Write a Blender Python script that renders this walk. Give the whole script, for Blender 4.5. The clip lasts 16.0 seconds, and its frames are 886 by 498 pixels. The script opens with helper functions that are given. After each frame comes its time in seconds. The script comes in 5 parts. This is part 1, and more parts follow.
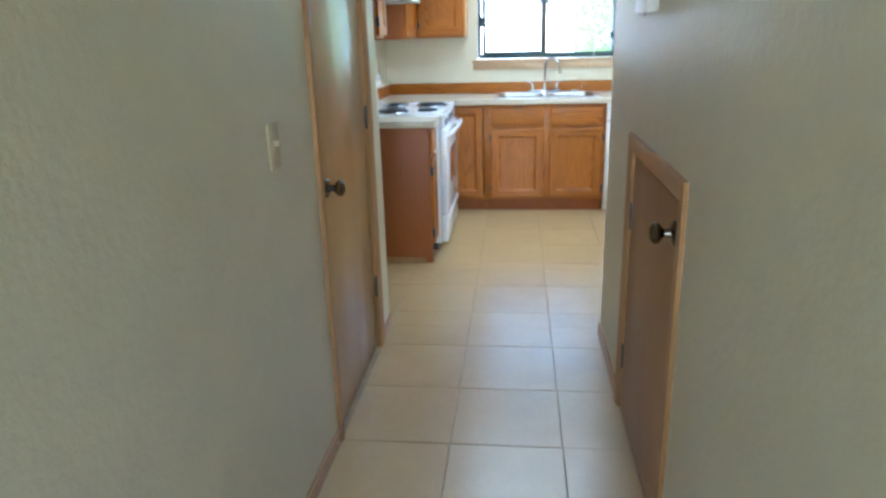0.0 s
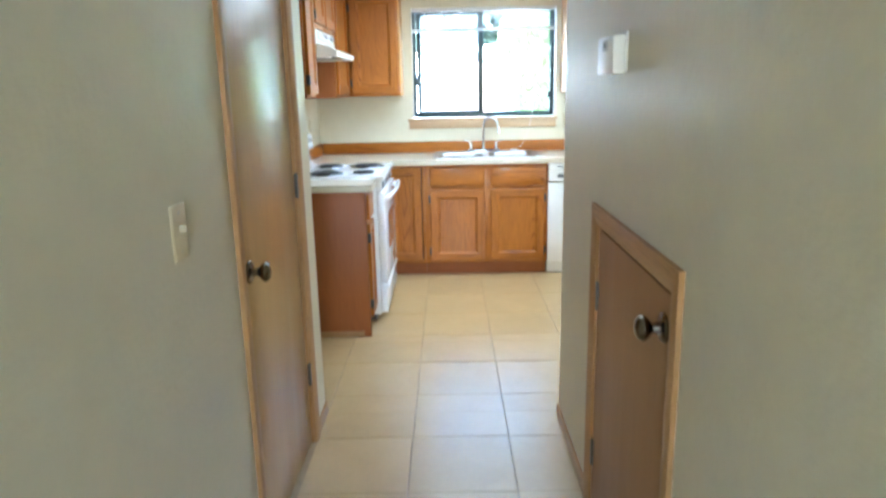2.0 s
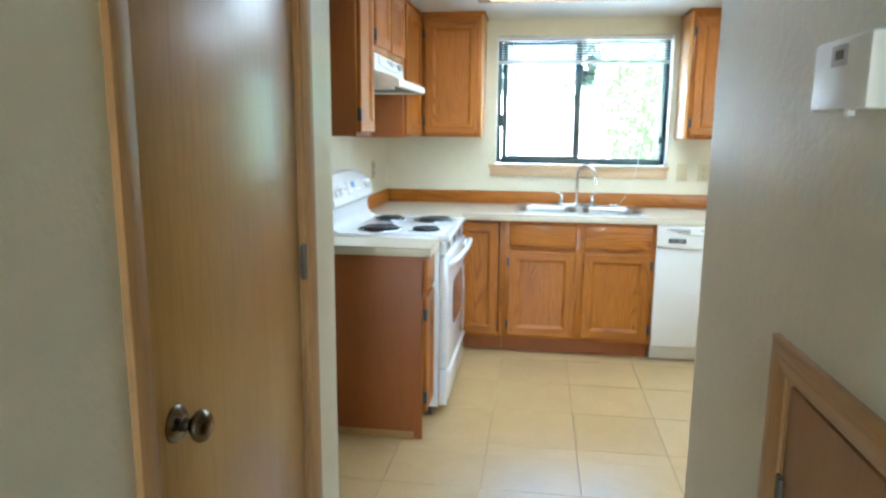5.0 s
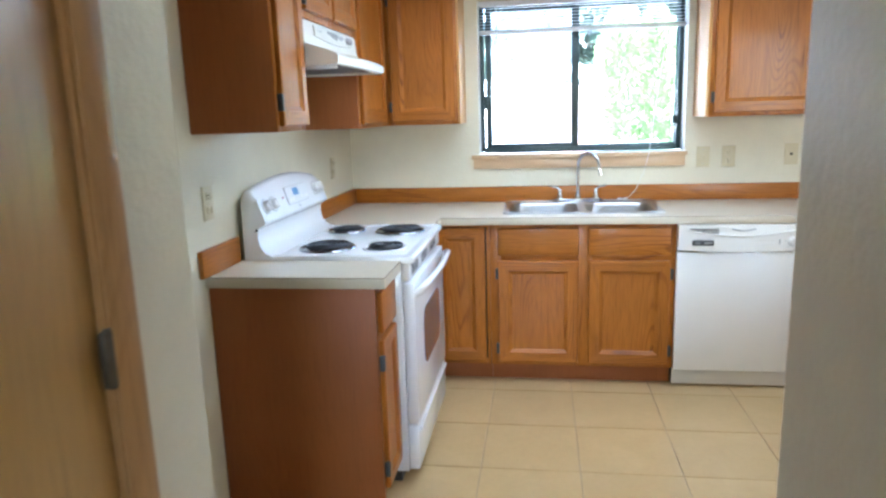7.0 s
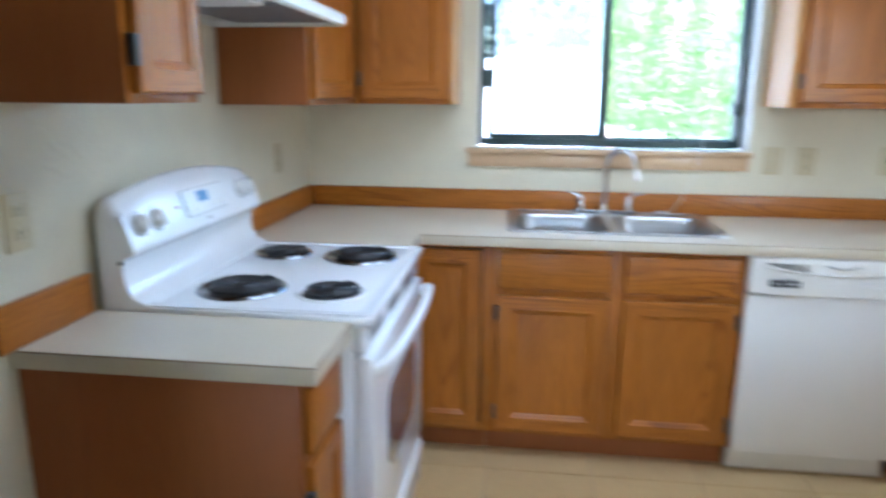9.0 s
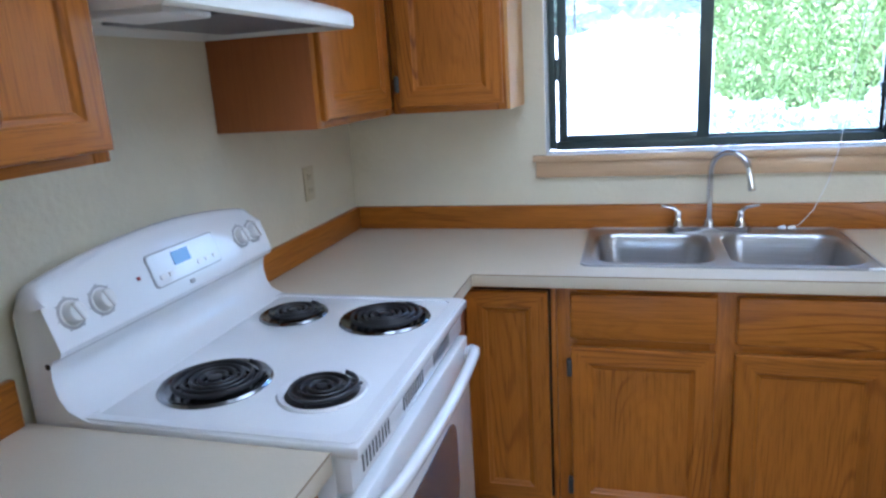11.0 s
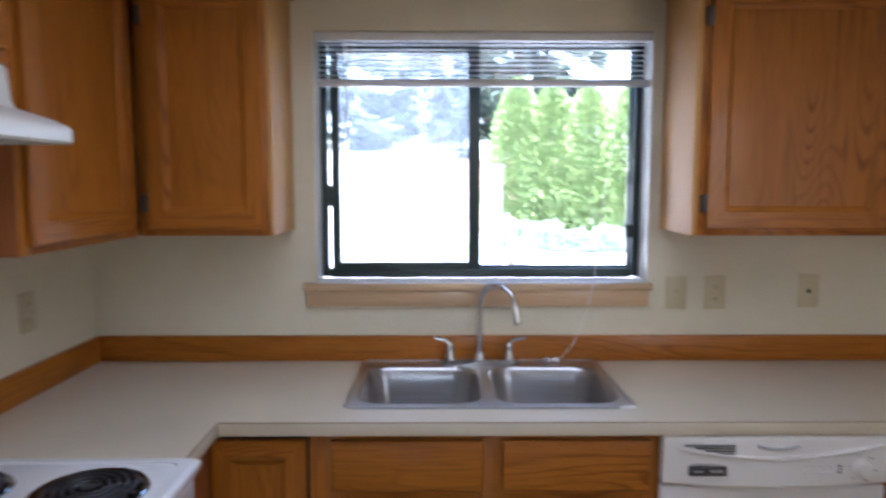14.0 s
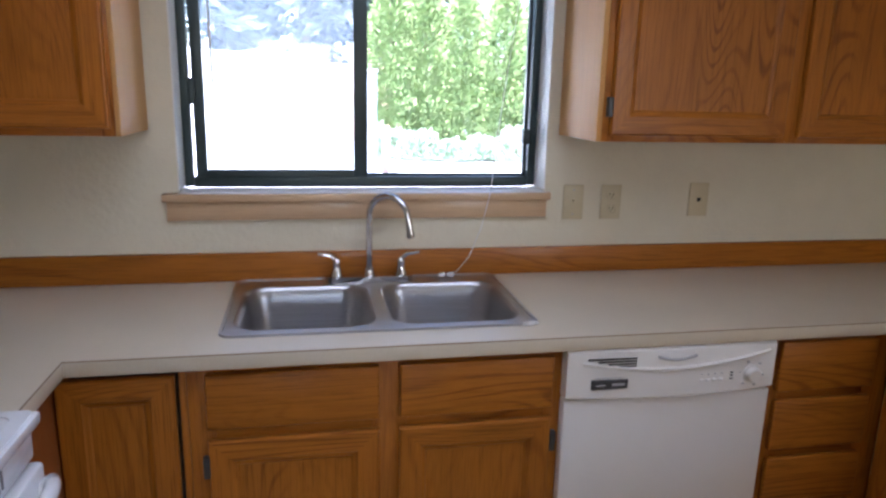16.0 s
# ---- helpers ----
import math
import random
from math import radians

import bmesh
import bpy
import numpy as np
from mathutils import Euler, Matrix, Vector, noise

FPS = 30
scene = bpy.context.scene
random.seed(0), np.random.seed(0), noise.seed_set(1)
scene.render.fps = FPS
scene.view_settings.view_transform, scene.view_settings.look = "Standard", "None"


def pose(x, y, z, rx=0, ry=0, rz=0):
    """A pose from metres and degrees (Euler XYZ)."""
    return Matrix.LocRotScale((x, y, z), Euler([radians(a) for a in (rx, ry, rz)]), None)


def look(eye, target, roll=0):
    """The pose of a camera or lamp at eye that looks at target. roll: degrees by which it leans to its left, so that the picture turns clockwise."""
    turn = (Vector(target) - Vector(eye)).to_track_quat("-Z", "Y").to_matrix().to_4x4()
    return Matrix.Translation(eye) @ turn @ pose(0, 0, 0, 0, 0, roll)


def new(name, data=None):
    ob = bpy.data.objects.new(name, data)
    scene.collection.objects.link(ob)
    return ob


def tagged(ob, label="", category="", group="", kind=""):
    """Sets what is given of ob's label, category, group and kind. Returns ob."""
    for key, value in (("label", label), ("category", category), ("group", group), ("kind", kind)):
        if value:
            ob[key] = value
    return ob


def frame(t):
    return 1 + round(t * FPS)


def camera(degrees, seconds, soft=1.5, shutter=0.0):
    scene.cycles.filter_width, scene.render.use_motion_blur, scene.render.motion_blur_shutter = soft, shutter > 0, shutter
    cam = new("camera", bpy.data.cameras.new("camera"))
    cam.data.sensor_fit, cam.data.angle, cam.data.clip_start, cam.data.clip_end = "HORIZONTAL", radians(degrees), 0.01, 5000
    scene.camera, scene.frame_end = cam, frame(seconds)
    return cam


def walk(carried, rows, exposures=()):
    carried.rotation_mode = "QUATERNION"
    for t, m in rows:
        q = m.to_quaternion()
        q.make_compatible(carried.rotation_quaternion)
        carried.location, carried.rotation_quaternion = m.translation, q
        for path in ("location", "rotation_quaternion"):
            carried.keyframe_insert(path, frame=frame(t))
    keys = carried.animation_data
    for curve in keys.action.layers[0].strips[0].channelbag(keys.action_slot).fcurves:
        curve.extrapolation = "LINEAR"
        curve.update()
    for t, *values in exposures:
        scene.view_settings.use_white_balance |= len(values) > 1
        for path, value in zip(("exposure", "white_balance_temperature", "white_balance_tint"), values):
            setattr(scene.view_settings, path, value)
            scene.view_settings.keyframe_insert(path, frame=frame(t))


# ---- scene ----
cam = camera(66.5, 16.0, soft=2.5, shutter=0.6)
PATH = [
    (0, (0.273, 0.551, 1.426), (0.055, 2.443, 0.816), -1.6),
    (0.5, (0.222, 0.556, 1.412), (0.102, 2.433, 0.734), -1.3),
    (1, (0.215, 0.606, 1.402), (0.152, 2.461, 0.657), -1.1),
    (1.5, (0.208, 0.676, 1.42), (0.176, 2.568, 0.772), -0.7),
    (2, (0.21, 0.871, 1.44), (0.187, 2.816, 0.976), -1.2),
    (2.5, (0.193, 1.047, 1.458), (0.109, 3.0, 1.04), 0.1),
    (3, (0.156, 1.202, 1.454), (0.208, 3.164, 1.073), -0.2),
    (3.5, (0.11, 1.346, 1.464), (0.218, 3.319, 1.158), -1.2),
    (4, (0.13, 1.482, 1.442), (0.18, 3.442, 1.05), -0.8),
    (4.5, (0.202, 1.653, 1.444), (0.049, 3.615, 1.086), 0.7),
    (5, (0.23, 1.754, 1.436), (-0.043, 3.704, 1.086), 0.5),
    (5.2, (0.247, 1.786, 1.427), (-0.03, 3.732, 1.059), -0.1),
    (7.3, (0.283, 2.68, 1.444), (0.007, 4.621, 1.046), -2.1),
    (7.5, (0.278, 2.773, 1.437), (0.067, 4.72, 1.033), -2.0),
    (8, (0.272, 3.005, 1.44), (0.276, 4.966, 1.046), -1.1),
    (8.5, (0.226, 3.311, 1.431), (0.303, 5.257, 0.977), -0.3),
    (9, (0.153, 3.506, 1.418), (-0.086, 5.442, 0.977), 0.5),
    (9.2, (0.12, 3.567, 1.427), (-0.26, 5.491, 1.034), 0.2),
    (11.3, (0.256, 4.053, 1.508), (-0.288, 5.912, 1.013), -3.6),
    (11.5, (0.259, 4.051, 1.516), (-0.276, 5.922, 1.057), -3.4),
    (12, (0.269, 4.059, 1.534), (-0.253, 5.961, 1.2), -2.0),
    (12.5, (0.293, 4.07, 1.575), (-0.28, 5.978, 1.395), -2.6),
    (13, (0.302, 4.091, 1.571), (-0.266, 6.004, 1.433), -1.2),
    (13.5, (0.345, 4.137, 1.563), (0.011, 6.103, 1.402), -0.9),
    (14, (0.354, 4.213, 1.55), (0.367, 6.204, 1.353), 0.0),
    (14.5, (0.347, 4.309, 1.539), (0.564, 6.271, 1.213), -0.5),
    (15, (0.327, 4.395, 1.528), (0.607, 6.319, 1.059), 0.4),
    (15.5, (0.315, 4.417, 1.519), (0.656, 6.33, 1.044), 1.7),
    (16, (0.313, 4.426, 1.517), (0.698, 6.335, 1.063), 1.4),
]
# seconds, stops, kelvin, tint
EXPOSURES = [
    (0, 4.45, 5050, 3), (1, 4.85, 5250, 10), (1.5, 4.9, 5200, 7), (3.5, 4.65, 5200, -3), (5, 4.65, 5250, 0), (8, 4.25, 5200, 11), (9.2, 4.0, 5050, 10), (11.5, 3.48, 5000, 16), (13, 3.13, 5350, 20), (14, 3.1, 5650, 22), (16, 3.07, 5700, 24),
]
walk(cam, [(t, look(eye, target, roll)) for t, eye, target, roll in PATH], EXPOSURES)

# ---- world, sun, exposure ----
world = bpy.data.worlds.new("sky")
scene.world = world
world.use_nodes = True
SUN_HEIGHT, SUN_FROM = 52, 205
sky = world.node_tree.nodes.new("ShaderNodeTexSky")
sky.sky_type, sky.sun_disc = "NISHITA", False
sky.sun_elevation, sky.sun_rotation = radians(SUN_HEIGHT), radians(SUN_FROM)
world.node_tree.nodes["Background"].inputs["Strength"].default_value = 0.15
world.node_tree.links.new(sky.outputs[0], world.node_tree.nodes["Background"].inputs["Color"])
sun_data = bpy.data.lights.new("sun", "SUN")
sun_data.energy, sun_data.angle, sun_data.color = 5.0, radians(0.6), (1.0, 0.985, 0.96)
sun = new("sun", sun_data)
way = Vector((math.sin(radians(SUN_FROM)) * math.cos(radians(SUN_HEIGHT)), math.cos(radians(SUN_FROM)) * math.cos(radians(SUN_HEIGHT)), math.sin(radians(SUN_HEIGHT))))
sun.matrix_world = look(way * 30, (0, 0, 0))
# added fill lamp for the hall walls, in an assumed window behind the camera
front_data = bpy.data.lights.new("hall_fill_light", "AREA")
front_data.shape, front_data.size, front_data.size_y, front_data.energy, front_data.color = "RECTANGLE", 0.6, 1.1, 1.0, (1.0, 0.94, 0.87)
front_light = new("hall_fill_light", front_data)
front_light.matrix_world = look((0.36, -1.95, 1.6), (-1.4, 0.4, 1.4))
# added fill lamp from the dining side, in a made-up wall opening
side_data = bpy.data.lights.new("side_fill_light", "AREA")
side_data.shape, side_data.size, side_data.size_y, side_data.energy, side_data.color = "RECTANGLE", 0.5, 1.1, 0.6, (1.0, 0.9, 0.75)
side_light = new("side_fill_light", side_data)
side_light.matrix_world = look((2.22, 3.6, 1.45), (1.9, 6.6, 1.3))


# ---- materials ----
def material(name, colour=(0.8, 0.8, 0.8), rough=0.5, metal=0.0, coat=0.0, spec=None):
    m = bpy.data.materials.new(name)
    m.use_nodes = True
    b = m.node_tree.nodes["Principled BSDF"]
    b.inputs["Base Color"].default_value = (*colour, 1)
    b.inputs["Roughness"].default_value = rough
    b.inputs["Metallic"].default_value = metal
    b.inputs["Coat Weight"].default_value = coat
    b.inputs["Coat Roughness"].default_value = 0.12
    if spec is not None:
        b.inputs["Specular IOR Level"].default_value = spec
    return m


def node(m, kind, **values):
    n = m.node_tree.nodes.new(kind)
    for key, value in values.items():
        n.inputs[key.replace("_", " ")].default_value = value
    return n


def link(m, a, b):
    m.node_tree.links.new(a, b)


def coords(m, scale=(1, 1, 1), random_shift=True):
    """Object coordinates, shifted by chance from object to object, then scaled."""
    tex = node(m, "ShaderNodeTexCoord")
    mapping = node(m, "ShaderNodeMapping")
    mapping.inputs["Scale"].default_value = scale
    link(m, tex.outputs["Object"], mapping.inputs["Vector"])
    if random_shift:
        info, mul = node(m, "ShaderNodeObjectInfo"), node(m, "ShaderNodeVectorMath")
        mul.operation = "SCALE"
        mul.inputs[0].default_value = (37, 53, 71)
        link(m, info.outputs["Random"], mul.inputs["Scale"])
        link(m, mul.outputs[0], mapping.inputs["Location"])
    return mapping.outputs["Vector"]


def noise_tex(m, vec, scale, detail=4.0, rough=0.55, distortion=0.0):
    n = node(m, "ShaderNodeTexNoise", Scale=scale, Detail=detail, Roughness=rough, Distortion=distortion)
    link(m, vec, n.inputs["Vector"])
    return n.outputs["Fac"]


def ramp(m, fac, *stops):
    r = node(m, "ShaderNodeValToRGB")
    while len(r.color_ramp.elements) < len(stops):
        r.color_ramp.elements.new(0.5)
    for e, (at, colour) in zip(r.color_ramp.elements, stops):
        e.position, e.color = at, (*colour, 1)
    link(m, fac, r.inputs["Fac"])
    return r.outputs["Color"]


def mixed(m, kind, fac, a, b):
    """Mix two colours; fac, a and b may be sockets or values."""
    n = m.node_tree.nodes.new("ShaderNodeMix")
    n.data_type, n.blend_type = "RGBA", kind
    for at, v in ((0, fac), (6, a), (7, b)):
        if isinstance(v, (float, int)):
            n.inputs[at].default_value = v
        elif isinstance(v, tuple):
            n.inputs[at].default_value = (*v, 1)
        else:
            link(m, v, n.inputs[at])
    return n.outputs[2]


def grey(v):
    return (v, v, v)


def finish(m, colour=None, height=None, bump=0.1, distance=0.002, rough=None):
    b = m.node_tree.nodes["Principled BSDF"]
    if colour is not None:
        link(m, colour, b.inputs["Base Color"])
    if rough is not None:
        link(m, rough, b.inputs["Roughness"])
    if height is not None:
        n = node(m, "ShaderNodeBump", Strength=bump, Distance=distance)
        link(m, height, n.inputs["Height"])
        link(m, n.outputs["Normal"], b.inputs["Normal"])
    return m


def rough_from(m, fac, low, high):
    r = node(m, "ShaderNodeMapRange")
    link(m, fac, r.inputs["Value"])
    r.inputs["To Min"].default_value, r.inputs["To Max"].default_value = low, high
    return r.outputs[0]


def paint(name, colour, rough, bump):
    m = material(name, colour, rough)
    v = coords(m, random_shift=False)
    big, small, peel = noise_tex(m, v, 1.3, 3), noise_tex(m, v, 9, 4), noise_tex(m, v, 48, 3, 0.6)
    c = mixed(m, "MULTIPLY", 1.0, colour, ramp(m, big, (0.3, grey(0.93)), (0.7, grey(1.0))))
    c = mixed(m, "MULTIPLY", 1.0, c, ramp(m, small, (0.35, grey(0.96)), (0.65, grey(1.0))))
    return finish(m, c, ramp(m, peel, (0.3, grey(0)), (0.7, grey(1))), bump, 0.003, rough_from(m, small, rough - 0.06, rough + 0.1))


def wood(name, axis, light, dark, rough=0.4, coat=0.0, figure=1.0, rings=4.0):
    """Grain that runs along the axis 0, 1 or 2."""
    m = material(name, light, rough, coat=coat, spec=0.3)

    def stretched(across, along):
        s = [across] * 3
        s[axis] = along
        return coords(m, tuple(s))

    broad = noise_tex(m, stretched(7, 0.6), 1.0, 3, 0.5, 0.4)
    arch = noise_tex(m, stretched(rings, 0.7), 1.0, 1.2, 0.35, 0.35)
    times, sine = node(m, "ShaderNodeMath"), node(m, "ShaderNodeMath")
    times.operation, sine.operation = "MULTIPLY", "SINE"
    times.inputs[1].default_value = 170.0
    link(m, arch, times.inputs[0])
    link(m, times.outputs[0], sine.inputs[0])
    pores = noise_tex(m, stretched(330, 7), 1.0, 3, 0.65)
    streak = noise_tex(m, stretched(60, 1.6), 1.0, 3, 0.6, 0.3)
    tone = noise_tex(m, coords(m, (1, 1, 1)), 1.6, 2)
    c = mixed(m, "MIX", ramp(m, broad, (0.3, grey(0)), (0.72, grey(1))), light, tuple(0.78 * a + 0.22 * b for a, b in zip(light, dark)))
    c_fig = ramp(m, sine.outputs[0], (0.3, grey(0)), (1.0, grey(0.62 * figure)))
    patch = ramp(m, noise_tex(m, stretched(5, 1.1), 1.0, 2), (0.46, grey(0.12)), (0.66, grey(1)))
    c = mixed(m, "MIX", mixed(m, "MULTIPLY", 1.0, c_fig, patch), c, dark)
    c = mixed(m, "MULTIPLY", 0.45 * min(figure, 1), c, ramp(m, streak, (0.3, grey(0.45)), (0.44, grey(1.0))))
    c = mixed(m, "MULTIPLY", 0.55 * min(figure, 1), c, ramp(m, pores, (0.38, grey(0.42)), (0.5, grey(1))))
    c = mixed(m, "MULTIPLY", 1.0, c, ramp(m, tone, (0.3, grey(0.88)), (0.7, grey(1.06))))
    return finish(m, c, pores, 0.12, 0.0015, rough_from(m, broad, rough - 0.05, rough + 0.12))


OAK_LIGHT, OAK_DARK = (0.43, 0.144, 0.011), (0.19, 0.05, 0.005)
oak = [wood("oak_grain_" + "xyz"[n], n, OAK_LIGHT, OAK_DARK, 0.36, 0.1, 1.3, (7.0, 7.0, 4.5)[n]) for n in range(3)]
OAK_X, OAK_Y, OAK_Z = oak
trim_oak = [wood("trim_oak_" + "xyz"[n], n, (0.46, 0.25, 0.09), (0.31, 0.15, 0.05), 0.38, 0.15, 0.7) for n in range(3)]
pale_oak = [wood("sill_oak_" + "xyz"[n], n, (0.58, 0.4, 0.23), (0.48, 0.31, 0.17), 0.34, 0.3, 0.35) for n in range(3)]
# same oak as the doors, lightened: window glare put into the colour
GLARE_SIDE = wood("glare_oak_side", 2, (0.62, 0.33, 0.1), (0.5, 0.25, 0.07), 0.5, 0.0, 0.3)
PANEL = wood("brown_veneer", 2, (0.34, 0.108, 0.026), (0.25, 0.075, 0.017), 0.42, 0.0, 0.35)
VENEER = wood("tan_door_veneer", 2, (0.5, 0.285, 0.08), (0.4, 0.21, 0.055), 0.35, 0.5, 0.45)
VENEER.node_tree.nodes["Principled BSDF"].inputs["Coat Roughness"].default_value = 0.24
LOW_VENEER = wood("brown_door_veneer", 2, (0.4, 0.215, 0.095), (0.33, 0.17, 0.07), 0.42, 0.0, 0.3)
SEAM = wood("brown_laminate_core", 0, (0.3, 0.22, 0.145), (0.23, 0.165, 0.1), 0.6, 0.0, 0.3)
SHADOW = material("recess_shade", (0.02, 0.013, 0.008), 0.8)

WALL = paint("wall_paint", (0.71, 0.652, 0.485), 0.46, 0.32)
CEIL = paint("ceiling_paint", (0.74, 0.73, 0.68), 0.7, 0.5)
JAMB = paint("jamb_paint", (0.8, 0.79, 0.74), 0.45, 0.1)


def tile_material():
    m = material("beige_ceramic_tile", (0.5, 0.4, 0.27), 0.34, coat=0.5)
    m.node_tree.nodes["Principled BSDF"].inputs["Coat Roughness"].default_value = 0.24
    v = coords(m)
    cloud, fine = noise_tex(m, v, 5, 5, 0.6, 0.4), noise_tex(m, v, 45, 4)
    c = ramp(m, cloud, (0.25, (0.52, 0.362, 0.16)), (0.55, (0.56, 0.395, 0.18)), (0.8, (0.59, 0.42, 0.2)))
    c = mixed(m, "MULTIPLY", 1.0, c, ramp(m, fine, (0.35, grey(0.965)), (0.6, grey(1.0))))
    info = node(m, "ShaderNodeObjectInfo")
    c = mixed(m, "MULTIPLY", 1.0, c, ramp(m, info.outputs["Random"], (0.0, grey(0.93)), (1.0, grey(1.0))))
    return finish(m, c, fine, 0.03, 0.001, rough_from(m, noise_tex(m, v, 2.0, 2), 0.3, 0.36))


def laminate_material():
    m = material("cream_laminate", (0.6, 0.54, 0.43), 0.36)
    v = coords(m, random_shift=False)
    fine, cloud = noise_tex(m, v, 420, 2), noise_tex(m, v, 4, 3)
    c = ramp(m, fine, (0.38, (0.59, 0.52, 0.39)), (0.6, (0.63, 0.555, 0.42)))
    c = mixed(m, "MULTIPLY", 1.0, c, ramp(m, cloud, (0.3, grey(0.95)), (0.7, grey(1.02))))
    return finish(m, c, fine, 0.02, 0.0004, rough_from(m, cloud, 0.3, 0.36))


def speckled(name, colour, rough, metal=0.0, coat=0.0, spread=0.06, scale=6):
    m = material(name, colour, rough, metal, coat)
    f = noise_tex(m, coords(m), scale, 4)
    c = mixed(m, "MULTIPLY", 1.0, colour, ramp(m, f, (0.3, grey(1 - spread)), (0.7, grey(1.0))))
    return finish(m, c, rough=rough_from(m, f, max(rough - 0.05, 0.02), rough + 0.07))


def brushed(name, axis, rough=0.3):
    m = material(name, (0.5, 0.5, 0.51), rough, 1.0)
    s = [300, 300, 300]
    s[axis] = 4
    f = noise_tex(m, coords(m, tuple(s)), 1.0, 2)
    c = ramp(m, f, (0.3, grey(0.42)), (0.7, grey(0.54)))
    return finish(m, c, f, 0.05, 0.0004, rough_from(m, f, rough - 0.02, rough + 0.03))


TILE, LAMINATE = tile_material(), laminate_material()
GROUT = speckled("grout", (0.47, 0.36, 0.21), 0.9, spread=0.25, scale=14)
ENAMEL = speckled("white_enamel", (0.84, 0.85, 0.85), 0.18, coat=0.6, spread=0.03)
BISQUE = speckled("bisque_enamel", (0.78, 0.76, 0.71), 0.37, coat=0.2, spread=0.03)
HOODW = speckled("hood_white", (0.74, 0.73, 0.67), 0.34, coat=0.15, spread=0.04)
PLASTIC = speckled("white_plastic", (0.77, 0.76, 0.73), 0.4, spread=0.04)
ALMOND = speckled("almond_plastic", (0.58, 0.5, 0.31), 0.38, spread=0.06)
DARKGREY = speckled("dark_grey_plastic", (0.05, 0.05, 0.05), 0.35, spread=0.2)
MIDGREY = speckled("grey_plastic", (0.42, 0.42, 0.42), 0.4)
COIL = speckled("black_burner_coil", (0.025, 0.025, 0.027), 0.42, spread=0.3, scale=60)
PAN = speckled("drip_bowl_dark_chrome", (0.28, 0.29, 0.31), 0.14, metal=1.0, spread=0.3, scale=30)
CHROME = speckled("chrome", (0.72, 0.72, 0.73), 0.09, metal=1.0, spread=0.05)
PEWTER = speckled("aged_pewter", (0.22, 0.18, 0.13), 0.19, metal=1.0, spread=0.4, scale=50)
HINGE = speckled("dark_hinge_metal", (0.1, 0.085, 0.065), 0.4, metal=0.5, spread=0.3, scale=40)
# dark bronze lifted towards grey-green to stand in for window glare
BRONZE = speckled("dark_bronze_aluminium", (0.04, 0.062, 0.06), 0.34, metal=0.3, spread=0.2)
STEEL = brushed("brushed_steel", 0, 0.3)
FILTER = speckled("grey_filter_mesh", (0.3, 0.3, 0.3), 0.5, metal=0.6, spread=0.5, scale=180)
OVENGLASS = material("dark_oven_glass", (0.12, 0.12, 0.14), 0.08, coat=0.6)
BLIND = speckled("white_blind", (0.72, 0.72, 0.72), 0.45, spread=0.04)
BLACK = material("black_gap", (0.01, 0.009, 0.008), 0.7)
LCD = material("blue_display", (0.2, 0.36, 0.62), 0.15)
RED = material("red_lamp", (0.35, 0.03, 0.03), 0.3)

GLASS = bpy.data.materials.new("window_glass")
GLASS.use_nodes = True
GLASS.node_tree.nodes.remove(GLASS.node_tree.nodes["Principled BSDF"])
_clear, _gloss, _mix, _fres = (GLASS.node_tree.nodes.new("ShaderNode" + k) for k in ("BsdfTransparent", "BsdfGlossy", "MixShader", "Fresnel"))
_gloss.inputs["Roughness"].default_value = 0.0
_clear.inputs["Color"].default_value = (0.95, 0.97, 0.95, 1)
link(GLASS, _fres.outputs[0], _mix.inputs[0])
link(GLASS, _clear.outputs[0], _mix.inputs[1])
link(GLASS, _gloss.outputs[0], _mix.inputs[2])
link(GLASS, _mix.outputs[0], GLASS.node_tree.nodes["Material Output"].inputs["Surface"])

DIFFUSER = material("lit_diffuser", (0.85, 0.85, 0.85), 0.5)
DIFFUSER.node_tree.nodes["Principled BSDF"].inputs["Emission Color"].default_value = (0.86, 0.93, 1.0, 1)
DIFFUSER.node_tree.nodes["Principled BSDF"].inputs["Emission Strength"].default_value = 0.4


# ---- building helpers ----
def box(bm, x0, x1, y0, y1, z0, z1, bevel=0.0, slot=0, segments=2):
    v = [bm.verts.new((x, y, z)) for x in (x0, x1) for y in (y0, y1) for z in (z0, z1)]
    faces = [bm.faces.new([v[i] for i in q]) for q in ((0, 1, 3, 2), (4, 6, 7, 5), (0, 4, 5, 1), (2, 3, 7, 6), (0, 2, 6, 4), (1, 5, 7, 3))]
    for q in faces:
        q.material_index = slot
    if bevel:
        made = bmesh.ops.bevel(bm, geom=list({e for q in faces for e in q.edges}), offset=bevel, segments=segments, profile=0.5, affect="EDGES")
        for q in made["faces"]:
            q.material_index = slot
    return bm


def boxes(*rows, bevel=0.0):
    bm = bmesh.new()
    for row in rows:
        box(bm, *row, bevel=bevel)
    return bm


def cylinder(bm, centre, axis, radius, length, segments=24, top=None, slot=0):
    """A closed cylinder or cone from centre along axis."""
    turn = Vector(axis).to_track_quat("Z", "Y").to_matrix().to_4x4()
    before = set(bm.faces)
    bmesh.ops.create_cone(bm, cap_ends=True, segments=segments, radius1=radius, radius2=radius if top is None else top, depth=length,
                          matrix=Matrix.Translation(Vector(centre) + Vector(axis).normalized() * length / 2) @ turn)
    for q in set(bm.faces) - before:
        q.material_index = slot
    return bm


